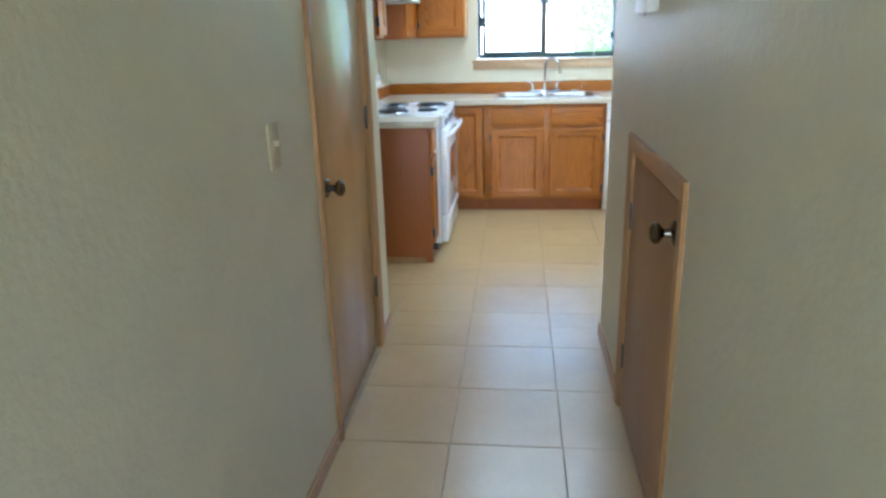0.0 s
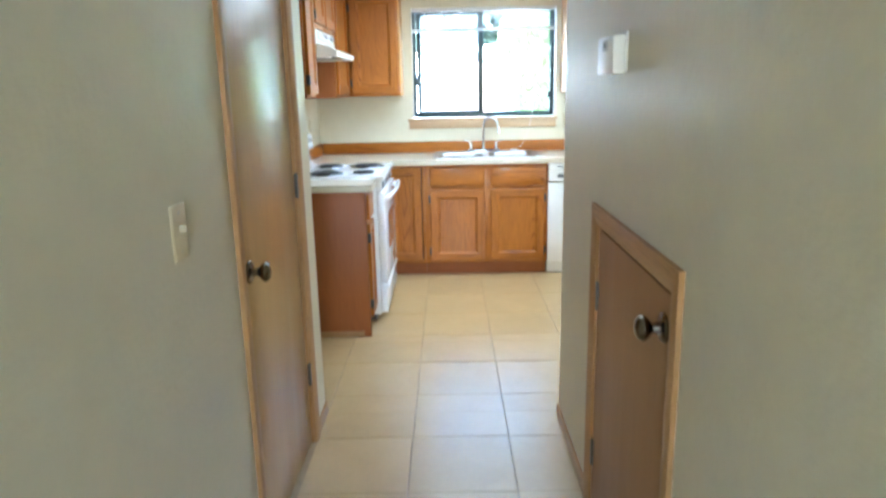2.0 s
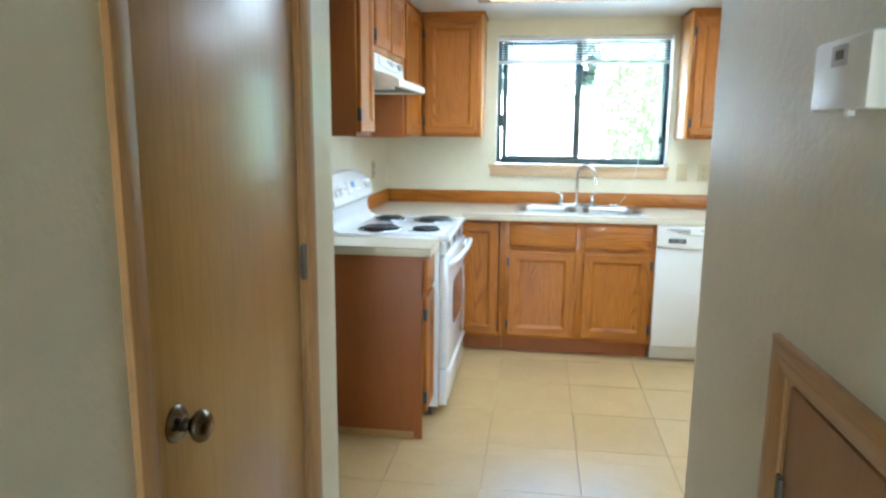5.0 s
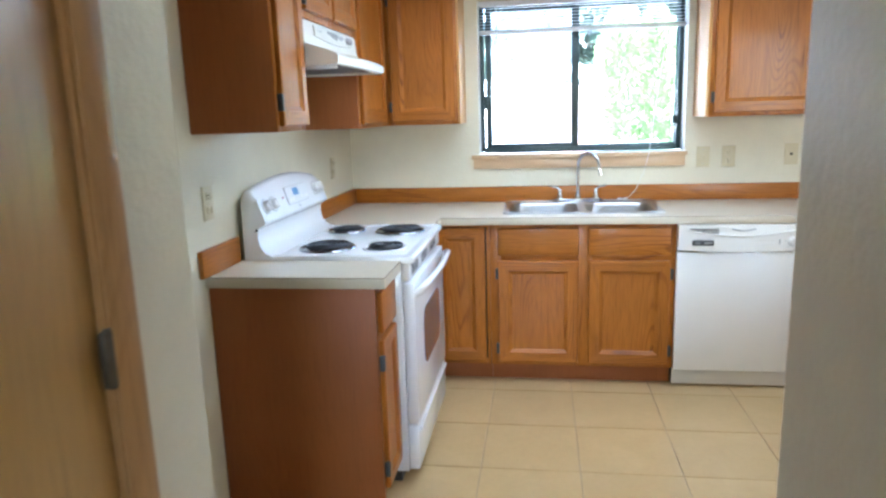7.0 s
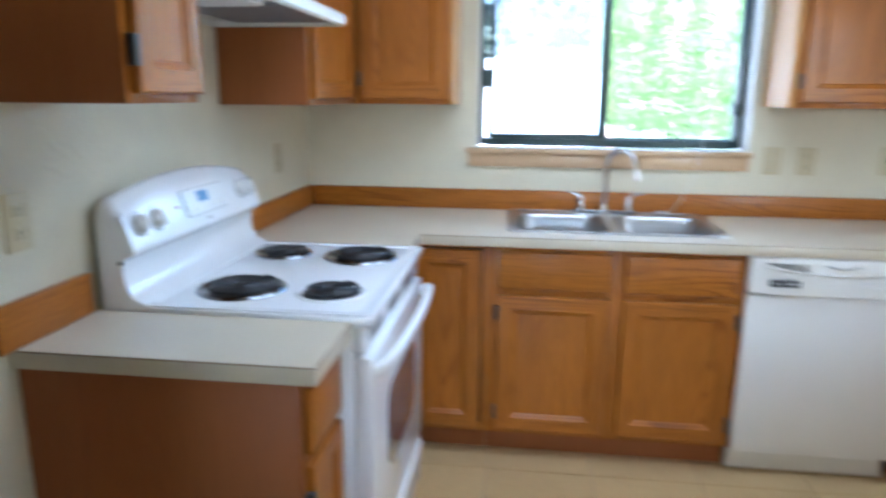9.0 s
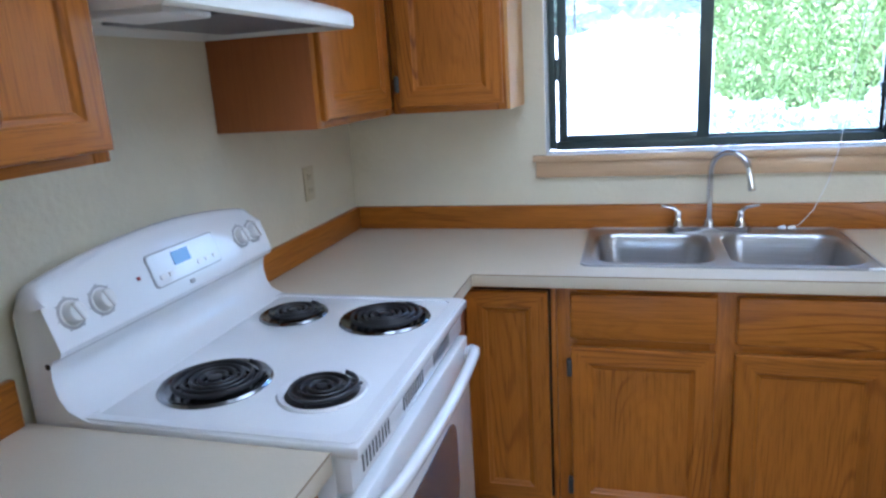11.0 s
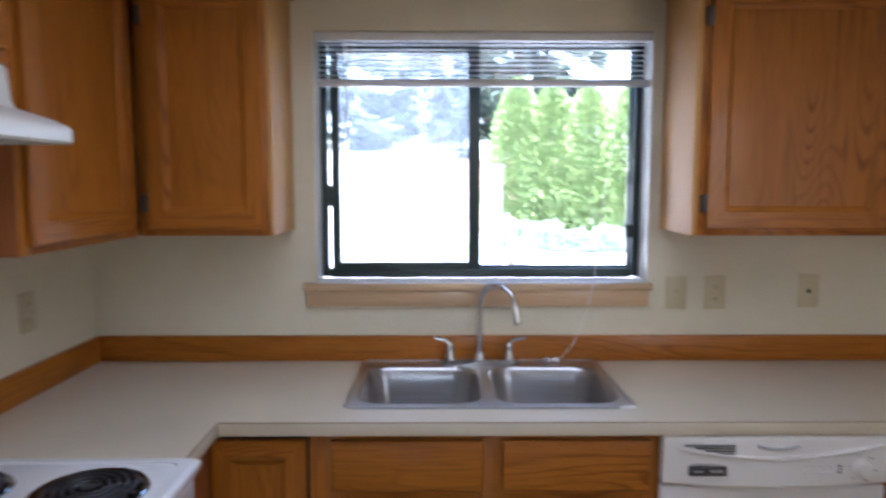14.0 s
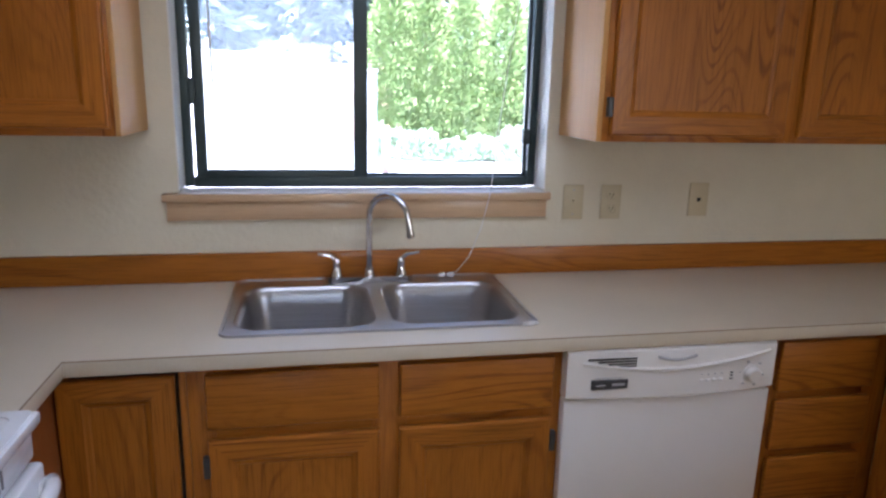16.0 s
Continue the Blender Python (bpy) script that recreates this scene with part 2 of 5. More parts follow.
def lathe(bm, centre, axis, profile, segments=24):
    """Turn a profile of (along, radius) about the axis."""
    turn = Vector(axis).to_track_quat("Z", "Y").to_matrix()
    rings = []
    for along, radius in profile:
        rings.append([bm.verts.new(Vector(centre) + turn @ Vector((radius * math.cos(a), radius * math.sin(a), along)))
                      for a in (2 * math.pi * k / segments for k in range(segments))])
    for a, b in zip(rings, rings[1:]):
        for k in range(segments):
            bm.faces.new((a[k], a[(k + 1) % segments], b[(k + 1) % segments], b[k]))
    bm.faces.new(rings[0][::-1])
    bm.faces.new(rings[-1])
    return bm


def tube(bm, points, radius, segments=10, flat=1.0):
    """A round rod along points, closed at its ends."""
    points = [Vector(p) for p in points]
    rings, side = [], None
    for i, p in enumerate(points):
        t = (points[min(i + 1, len(points) - 1)] - points[max(i - 1, 0)]).normalized()
        if side is None:
            side = t.orthogonal().normalized()
        side = (side - t * side.dot(t)).normalized()
        up = t.cross(side)
        r = radius[i] if isinstance(radius, (list, tuple)) else radius
        rings.append([bm.verts.new(p + r * (math.cos(a) * side + flat * math.sin(a) * up)) for a in (2 * math.pi * k / segments for k in range(segments))])
    for a, b in zip(rings, rings[1:]):
        for k in range(segments):
            bm.faces.new((a[k], a[(k + 1) % segments], b[(k + 1) % segments], b[k]))
    bm.faces.new(rings[0][::-1])
    bm.faces.new(rings[-1])
    return bm


def rounded(x0, x1, y0, y1, r, n=6):
    """A rounded rectangle as a loop of points."""
    out = []
    for cx, cy, a0 in ((x1 - r, y1 - r, 0), (x0 + r, y1 - r, 90), (x0 + r, y0 + r, 180), (x1 - r, y0 + r, 270)):
        for k in range(n + 1):
            a = radians(a0 + 90 * k / n)
            out.append((cx + r * math.cos(a), cy + r * math.sin(a)))
    return out


def slab(bm, outline, holes, z0, z1):
    """A flat plate with holes through it."""
    for z, flip in ((z1, False), (z0, True)):
        edges = []
        for loop in (outline, *holes):
            v = [bm.verts.new((x, y, z)) for x, y in loop]
            edges += [bm.edges.new((a, b)) for a, b in zip(v, v[1:] + v[:1])]
        made = bmesh.ops.triangle_fill(bm, edges=edges, use_beauty=True, use_dissolve=False, normal=(0, 0, -1 if flip else 1))
    for loop in (outline, *holes):
        a, b = [bm.verts.new((x, y, z1)) for x, y in loop], [bm.verts.new((x, y, z0)) for x, y in loop]
        for k in range(len(loop)):
            n = (k + 1) % len(loop)
            bm.faces.new((a[k], b[k], b[n], a[n]))
    bmesh.ops.remove_doubles(bm, verts=bm.verts, dist=1e-5)
    bmesh.ops.recalc_face_normals(bm, faces=bm.faces)
    return bm


def prism(bm, profile, axis, a, b, slot=0):
    """Sweep a closed profile from a to b along x (profile y, z) or y (profile x, z)."""
    def at(p, s):
        return (s, *p) if axis == 0 else (p[0], s, p[1])
    front, back = [bm.verts.new(at(p, a)) for p in profile], [bm.verts.new(at(p, b)) for p in profile]
    made = [bm.faces.new(front), bm.faces.new(back[::-1])]
    for k in range(len(profile)):
        n = (k + 1) % len(profile)
        made.append(bm.faces.new((front[k], back[k], back[n], front[n])))
    for q in made:
        q.material_index = slot
    bmesh.ops.recalc_face_normals(bm, faces=bm.faces)
    return bm


def meshed(name, bm, materials, smooth=False, keep=False):
    me = bpy.data.meshes.new(name)
    bmesh.ops.recalc_face_normals(bm, faces=bm.faces)
    bm.to_mesh(me)
    bm.free()
    for m in materials if isinstance(materials, (list, tuple)) else (materials,):
        me.materials.append(m)
    if smooth:
        me.shade_smooth()
        me.set_sharp_from_angle(angle=radians(38))
    return me


def structure(name, bm, materials, label, category, smooth=False):
    return tagged(new(name, meshed(name, bm, materials, smooth)), label, category, kind="structure")


def thing(name, base, label, category, group="", kind=""):
    ob = new(name)
    ob.empty_display_size = 0.1
    ob.location = base
    return tagged(ob, label, category, group, kind)


def part(name, bm, materials, parent, label="", smooth=True):
    """A mesh in the world's coordinates under a thing or a part."""
    ob = new(name, meshed(name, bm, materials, smooth))
    ob.parent = parent
    root = parent
    while root.parent:
        root = root.parent
    ob.matrix_parent_inverse = Matrix.Translation(-root.location) if parent is root else Matrix()
    if label:
        ob["label"] = label
    return ob


def single(name, bm, materials, label, category, group="", smooth=True, kind=""):
    return tagged(new(name, meshed(name, bm, materials, smooth)), label, category, group, kind)


# ---- plan ----
HL, HR, HB = -0.375, 0.68, -2.0          # hall: left and right faces, back wall
HEND_L, HEND_R = 3.70, 3.645              # where the hall walls end
KL, KR, KW = -0.87, 2.565, 6.60          # kitchen: left, right and window walls
STUB = 4.58                              # near end of the kitchen's left wall
HALL_TOP, KITCHEN_TOP = 2.44, 2.185
T = 0.115
COUNTER, CF, CX, CR = 0.912, 5.965, -0.235, 1.93
WX0, WX1, WZ0, WZ1 = -0.08, 1.10, 1.20, 2.068    # window opening
DL0, DL1, DLT = 2.702, 3.448, 2.04        # closet door opening in the left hall wall
DR0, DR1, DRT = 2.235, 2.97, 1.016       # low cupboard door in the right hall wall
LX0, LX1, LY0, LY1 = -0.10, 1.13, 4.56, 5.93     # light well in the ceiling

# ---- walls ----
structure("wall_north", boxes((KL - T, WX0, KW, KW + 0.19, -0.1, 2.6), (WX1, KR + T, KW, KW + 0.19, -0.1, 2.6), (WX0, WX1, KW, KW + 0.19, -0.1, WZ0 - 0.03),
          (WX0, WX1, KW, KW + 0.19, WZ1, 2.6)), WALL, "cream painted drywall around the kitchen window", "wall")
structure("wall_west", boxes((KL - T, KL, STUB, KW, 0, 2.6)), WALL, "cream painted drywall behind the range", "wall")
structure("wall_east", boxes((KR, KR + T, HEND_R - T, KW, 0, 2.6)), WALL, "cream painted kitchen side wall", "wall")
# the gap at x 1.95 to 2.49 is made up for the side fill lamp
structure("wall_south", boxes((HR + T, 1.95, HEND_R - T, HEND_R, 0, 2.6), (2.49, KR + T, HEND_R - T, HEND_R, 0, 2.6), (1.95, 2.49, HEND_R - T, HEND_R, 2.02, 2.6), (1.95, 2.49, HEND_R - T, HEND_R, 0, 0.88)), WALL, "cream painted kitchen wall with an added opening for a fill lamp", "wall")
structure("wall_hall_left", boxes((HL - T, HL, HB, DL0, 0, 2.6), (HL - T, HL, DL1, HEND_L, 0, 2.6), (HL - T, HL, DL0, DL1, DLT, 2.6)), WALL,
          "cream textured hallway wall with a closet door", "wall")
structure("wall_hall_right", boxes((HR, HR + T, HB, DR0, 0, 2.6), (HR, HR + T, DR1, HEND_R, 0, 2.6), (HR, HR + T, DR0, DR1, DRT, 2.6)), WALL,
          "cream textured hallway wall with a low cupboard door", "wall")
# unseen wall, its opening assumed for the hall fill lamp
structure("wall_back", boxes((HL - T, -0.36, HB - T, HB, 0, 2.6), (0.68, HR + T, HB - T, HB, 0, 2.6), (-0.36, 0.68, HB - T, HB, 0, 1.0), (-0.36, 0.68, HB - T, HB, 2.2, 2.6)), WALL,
          "unseen cream wall behind the hallway with an assumed window opening", "wall")
structure("wall_alcove", boxes((-2.2 - T, -2.2, HEND_L - T, 5.4, 0, 2.6), (-2.2, HL - T, HEND_L - T, HEND_L, 0, 2.6), (-2.2, KL - T, 5.4, 5.4 + T, 0, 2.6)), WALL,
          "cream walls of the side passage", "wall")
structure("wall_closet", boxes((HL - 0.75, HL - 0.65, 2.5, 3.55, 0, 2.6), (HL - 0.65, HL - T, 2.4, 2.5, 0, 2.6)), WALL, "cream walls inside the closet", "wall")
structure("wall_cupboard", boxes((HR + 0.75, HR + 0.85, 2.1, 3.2, 0, 1.3), (HR + T, HR + 0.75, 2.0, 2.1, 0, 1.3), (HR + T, HR + 0.75, 3.2, 3.3, 0, 1.3), (HR + T, HR + 0.85, 2.0, 3.3, 1.3, 1.4)), WALL,
          "cream walls inside the low cupboard", "wall")
structure("ceiling", boxes((HL - T, HR + T, HB, HEND_L - 0.12, HALL_TOP, HALL_TOP + 0.1), (-2.2, KR, HEND_L - 0.12, LY0, KITCHEN_TOP, HALL_TOP + 0.1), (-2.2, LX0, LY0, KW, KITCHEN_TOP, HALL_TOP + 0.1),
          (LX1, KR, LY0, KW, KITCHEN_TOP, HALL_TOP + 0.1), (LX0, LX1, LY1, KW, KITCHEN_TOP, HALL_TOP + 0.1), (LX0, LX1, LY0, LY1, HALL_TOP + 0.02, HALL_TOP + 0.1)), CEIL,
          "white textured ceiling, lowered over the kitchen", "ceiling")
# unseen slab added to block sun and sky; eave short for counter light
structure("roof", boxes((-4, 5, -4, 6.9, 2.66, 2.8)), speckled("grey_roof_slab", (0.12, 0.11, 0.1), 0.9), "unseen grey roof slab that keeps sun and sky off the rooms", "roof")

floor = structure("floor", boxes((-2.3, KR + T, HB - T, KW + 0.1, -0.12, -0.006)), GROUT, "grey-brown grout bed under beige ceramic tiles", "floor")


def baseboard(name, rows, mat):
    bm = bmesh.new()
    for row in rows:
        box(bm, *row, bevel=0.004)
    structure(name, bm, mat, "narrow oak baseboard along the wall", "baseboard")


baseboard("baseboard_left", [(HL, HL + 0.011, HB, DL0 - 0.062, 0, 0.062), (HL, HL + 0.011, DL1 + 0.062, HEND_L, 0, 0.062)], trim_oak[1])
baseboard("baseboard_right", [(HR - 0.011, HR, HB, DR0 - 0.058, 0, 0.062), (HR - 0.011, HR, DR1 + 0.062, HEND_R, 0, 0.062)], trim_oak[1])
baseboard("baseboard_stub", [(KL, KL + 0.011, STUB, 4.684, 0, 0.062)], trim_oak[1])
baseboard("baseboard_passage", [(KL - T, KL, STUB - 0.011, STUB, 0, 0.062)], trim_oak[0])

# ---- window ----
window = thing("window_1", (0.5 * (WX0 + WX1), KW + 0.1, WZ0), "dark bronze aluminium sliding window above the sink", "window", kind="structure")
FY = KW + 0.108                              # inner face of the frame
fw = 0.03
bm = bmesh.new()
for row in ((WX0, WX0 + fw, WZ0, WZ1), (WX1 - fw, WX1, WZ0, WZ1), (WX0 + fw, WX1 - fw, WZ0 - 0.004, WZ0 + fw), (WX0 + fw, WX1 - fw, WZ1 - fw, WZ1)):
    box(bm, row[0], row[1], FY, FY + (0.03 if row[1] < 0 else 0.06), row[2], row[3], bevel=0.003)
part("window_frame", bm, BRONZE, window)
MID = 0.485


def sash(name, x0, x1, y, w0, w1, wb):
    bm = bmesh.new()
    z0, z1 = WZ0 + fw - 0.008, WZ1 - fw + 0.008
    for row in ((x0, x0 + w0, z0, z1), (x1 - w1, x1, z0, z1), (x0 + w0, x1 - w1, z0, z0 + wb), (x0 + w0, x1 - w1, z1 - wb, z1)):
        box(bm, row[0], row[1], y, y + 0.022, row[2], row[3], bevel=0.002)
    ob = part(name, bm, BRONZE, window)
    pane = part("pane", boxes((x0 + w0 - 0.004, x1 - w1 + 0.004, y + 0.009, y + 0.013, z0 + wb - 0.004, z1 - wb + 0.004)), GLASS, ob, "clear window glass", smooth=False)
    pane.visible_shadow = False
    return ob


left_sash = sash("sash", WX0 + fw + 0.008, MID + 0.022, FY + 0.008, 0.034, 0.044, 0.03)
right_sash = sash("sash", MID - 0.004, WX1 - fw + 0.008, FY + 0.034, 0.03, 0.016, 0.016)
part("sash_lock", boxes((WX0 + fw - 0.004, WX0 + fw + 0.02, FY - 0.006, FY + 0.028, 1.46, 1.54), bevel=0.003), BRONZE, window)
part("latch", boxes((WX1 - 0.055, WX1 - 0.026, FY - 0.012, FY + 0.03, 1.345, 1.395), bevel=0.004), BRONZE, window)
part("window_sill", boxes((WX0, WX1, KW - 0.014, KW + 0.11, WZ0 - 0.03, WZ0 - 0.005), bevel=0.001), JAMB, window, "white painted window sill")
part("sill_nose", boxes((WX0 - 0.045, WX1 + 0.012, KW - 0.03, KW - 0.0145, WZ0 - 0.03, WZ0 - 0.0065), bevel=0.002), pale_oak[0], window, "pale oak sill nosing")
for x0, x1 in ((WX0 - 0.045, WX0 - 0.0005), (WX1 + 0.0005, WX1 + 0.012)):
    part("sill_horn", boxes((x0, x1, KW - 0.0144, KW - 0.001, WZ0 - 0.03, WZ0 - 0.0065), bevel=0.001), pale_oak[0], window)
part("apron", boxes((WX0 - 0.035, WX1 + 0.002, KW - 0.018, KW - 0.001, WZ0 - 0.09, WZ0 - 0.0305), bevel=0.002), pale_oak[0], window, "pale oak apron board")
bm = bmesh.new()
for x in (WX0, WX1 - 0.004):
    box(bm, x, x + 0.004, KW + 0.001, KW + 0.1075, WZ0 + 0.001, WZ1)
part("jamb_lining", bm, JAMB, window, "white painted jamb")

screen = bpy.data.materials.new("insect_screen")
screen.use_nodes = True
screen.node_tree.nodes.remove(screen.node_tree.nodes["Principled BSDF"])
_open, _scatter, _blend = (screen.node_tree.nodes.new("ShaderNode" + k) for k in ("BsdfTransparent", "BsdfTranslucent", "MixShader"))
_scatter.inputs["Color"].default_value = (0.5, 0.52, 0.55, 1)
_blend.inputs[0].default_value = 0.22
link(screen, _open.outputs[0], _blend.inputs[1])
link(screen, _scatter.outputs[0], _blend.inputs[2])
link(screen, _blend.outputs[0], screen.node_tree.nodes["Material Output"].inputs["Surface"])
part("insect_screen", boxes((WX0 + fw + 0.014, MID, FY + 0.064, FY + 0.065, WZ0 + fw, WZ1 - fw)), screen, window, "fine grey insect screen", smooth=False)

# raised mini blind
blind = thing("mini_blind", (0.51, KW + 0.03, WZ1 - 0.03), "white aluminium mini blind pulled up at the window", "blind")
BX0, BX1, BY = WX0 + 0.008, WX1 - 0.008, KW + 0.03
part("headrail", boxes((BX0, BX1, BY - 0.02, BY + 0.02, WZ1 - 0.03, WZ1 - 0.002), bevel=0.003), BLIND, blind)
part("bottom_rail", boxes((BX0, BX1, BY - 0.014, BY + 0.014, 1.884, 1.896), (BX0, BX1, BY - 0.013, BY + 0.013, 1.8975, 1.9), (BX0, BX1, BY - 0.013, BY + 0.013, 1.9015, 1.904),
          (BX0, BX1, BY - 0.013, BY + 0.013, 1.9055, 1.908), bevel=0.0008), BLIND, blind)
me = None
for k in range(7):
    z = 1.922 + 0.0175 * k
    if me is None:
        bm = bmesh.new()
        prof = [(-0.0125, -0.001), (-0.006, 0.0012), (0.0, 0.002), (0.006, 0.0012), (0.0125, -0.001), (0.006, 0.0003), (0.0, 0.001), (-0.006, 0.0003)]
        prism(bm, [(BY + a, z + b) for a, b in prof], 0, BX0 + 0.004, BX1 - 0.004)
        first = part("slat", bm, BLIND, blind, smooth=False)
        me = first.data
    else:
        ob = new("slat", me)
        ob.parent, ob.matrix_parent_inverse = blind, first.matrix_parent_inverse
        ob.location = (0, 0, 0.0175 * k)
for x in (0.06, 0.5, 0.96):
    part("ladder_string", tube(bmesh.new(), [(x, BY - 0.016, WZ1 - 0.03), (x, BY - 0.016, 1.89)], 0.0012, 5), BLIND, blind)
part("tilt_wand", tube(bmesh.new(), [(0.03, BY - 0.024, WZ1 - 0.03), (0.032, BY - 0.026, 1.8), (0.036, BY - 0.028, 1.5)], 0.0035, 6), material("clear_wand", (0.8, 0.82, 0.82), 0.15, coat=0.4), blind)
cord = [(0.985, BY - 0.026, WZ1 - 0.03), (0.975, BY - 0.04, 1.8), (0.93, KW - 0.012, 1.45), (0.9, KW - 0.035, 1.2), (0.87, KW - 0.045, 1.08), (0.83, KW - 0.05, 0.985), (0.79, KW - 0.05, 0.935), (0.765, KW - 0.055, 0.925)]
part("pull_cord", tube(bmesh.new(), cord, 0.0014, 5), BLIND, blind)
for x, a in ((0.735, 1.0), (0.765, 0.6)):
    part("tassel", lathe(bmesh.new(), (x - 0.012, KW - 0.055, 0.9255), (1, 0.2 * a, 0), [(0, 0.003), (0.004, 0.006), (0.016, 0.0085), (0.024, 0.0085), (0.025, 0.006)], 12), BLIND, blind)


# ---- hallway doors ----
def knob(parent, y, z, face, out):
    ob = part("door_knob", lathe(bmesh.new(), (face, y, z), (out, 0, 0), [(0, 0.034), (0.004, 0.034), (0.009, 0.029), (0.011, 0.013), (0.028, 0.011), (0.034, 0.018), (0.042, 0.027), (0.05, 0.0295), (0.058, 0.026), (0.064, 0.016), (0.066, 0.004)], 32),
              PEWTER, parent, "aged pewter knob")
    return ob


def hinge(parent, x0, x1, y0, y1, z, h=0.089):
    bm = boxes((x0, x1, y0, y1, z - h / 2, z + h / 2), bevel=0.001)
    cylinder(bm, ((x0 + x1) / 2, (y0 + y1) / 2, z - h / 2 - 0.004), (0, 0, 1), 0.0065, h + 0.008, 10)
    part("hinge", bm, HINGE, parent, "dark pewter hinge")


def casing_strip(bm, x, out, y0, y1, z0, z1, wide, vertical, inner):
    """One board of door casing: thick at the outer edge, with a rounded inner edge and mitred corners."""
    steps = [(0, 0.013), (0.25, 0.016), (0.55, 0.014), (0.8, 0.010), (1, 0.006)]
    if vertical:
        a, b = (y0, y1) if inner > 0 else (y1, y0)
        prof = [(x, a)] + [(x + out * d, a + (b - a) * s) for s, d in steps] + [(x, b)]
        lo = [bm.verts.new((px, py, z0)) for px, py in prof]
        hi = [bm.verts.new((px, py, z1 - abs(py - a))) for px, py in prof]
    else:
        prof = [(x, z1)] + [(x + out * d, z1 + (z0 - z1) * s) for s, d in steps] + [(x, z0)]
        lo, hi = [bm.verts.new((px, y0 - (pz - z0), pz)) for px, pz in prof], [bm.verts.new((px, y1 + (pz - z0), pz)) for px, pz in prof]
    bm.faces.new(lo), bm.faces.new(hi[::-1])
    for k in range(len(prof)):
        n = (k + 1) % len(prof)
        bm.faces.new((lo[k], hi[k], hi[n], lo[n]))


def hall_door(name, face, out, y0, y1, top, knob_y, knob_z, hinge_y, hinges, label, wide, depth=0.012, veneer=VENEER, look_of="flush tan veneer door leaf"):
    door = thing(name, (face, (y0 + y1) / 2, 0), label, "door", kind="structure")
    inset = face - out * depth
    j = 0.012
    bm = bmesh.new()                         # jamb lining
    for row in ((y0, y0 + j, 0.004, top), (y1 - j, y1, 0.004, top), (y0 + j, y1 - j, top - j, top)):
        box(bm, min(face, face - out * T), max(face, face - out * T), *row)
    part("door_jamb", bm, trim_oak[2], door, smooth=False)
    gap = 0.0035
    a, b = sorted((inset, inset - out * 0.035))
    bm = boxes((a, b, y0 + j + gap, y1 - j - gap, 0.012, top - j - 0.008), bevel=0.0015)
    slab_ob = part("door_leaf", bm, veneer, door, look_of)
    for n, (yy0, yy1, side) in enumerate(((y0 - wide + 0.006, y0 + 0.006, 1), (y1 - 0.006, y1 + wide - 0.006, -1))):
        bm = bmesh.new()
        casing_strip(bm, face, out, yy0, yy1, 0.0, top + wide - 0.006, wide, True, side)
        part("casing", bm, trim_oak[2], door, "oak door casing")
    bm = bmesh.new()
    casing_strip(bm, face + out * 0.0005, out, y0 + 0.006, y1 - 0.006, top - 0.006, top + wide - 0.006, wide, False, 1)
    part("casing", bm, trim_oak[1], door, "oak door casing")
    knob(door, knob_y, knob_z, inset, out)
    e = y0 + 0.012 if abs(knob_y - y0) < abs(knob_y - y1) else y1 - 0.012
    part("strike_plate", boxes((face - 0.004 * out - 0.006, face - 0.004 * out + 0.006, e - 0.004, e + 0.003, knob_z - 0.035, knob_z + 0.035), bevel=0.001), HINGE, door, "dark strike plate")
    for z in hinges:
        hinge(door, face - 0.006, face + 0.006, hinge_y - 0.018, hinge_y + 0.012, z)
    return door


hall_door("door_1", HL, 1, DL0, DL1, DLT, DL0 + 0.09, 0.922, DL1 - 0.008, (0.312, 1.088, 1.83), "tan veneer closet door, closed, with a pewter knob", 0.058)
hall_door("door_2", HR, -1, DR0, DR1, DRT, DR0 + 0.058, 0.912, DR1 - 0.008, (0.222, 0.778), "low brown veneer cupboard door, closed, in the hallway wall", 0.062, 0.001, LOW_VENEER, "flush brown veneer door leaf")


# ---- light well in the ceiling ----
light = thing("ceiling_light", ((LX0 + LX1) / 2, (LY0 + LY1) / 2, KITCHEN_TOP), "recessed fluorescent light box with oak trim and two white diffusers", "ceiling light")
PZ = KITCHEN_TOP + 0.13
for row, ax in (((LX0 - 0.055, LX0 + 0.02, LY0 - 0.03, LY1 + 0.02), 1), ((LX1 - 0.02, LX1 + 0.055, LY0 - 0.03, LY1 + 0.02), 1), ((LX0 + 0.02, LX1 - 0.02, LY0 + 0.001, LY0 + 0.02), 0), ((LX0 + 0.02, LX1 - 0.02, LY1 - 0.02, LY1 - 0.001), 0)):
    part("frame", boxes((*row, KITCHEN_TOP - 0.014, KITCHEN_TOP - 0.0005), bevel=0.004), trim_oak[ax], light, "oak trim board")
part("divider", boxes((0.435, 0.6, LY0 + 0.021, LY1 - 0.021, KITCHEN_TOP - 0.01, PZ + 0.03), bevel=0.003), JAMB, light, "white painted divider")
for x0, x1 in ((LX0 + 0.002, 0.433), (0.602, LX1 - 0.002)):
    part("diffuser", boxes((x0, x1, LY0 + 0.002, LY1 - 0.002, PZ, PZ + 0.006), bevel=0.002), DIFFUSER, light, "white glowing diffuser panel")


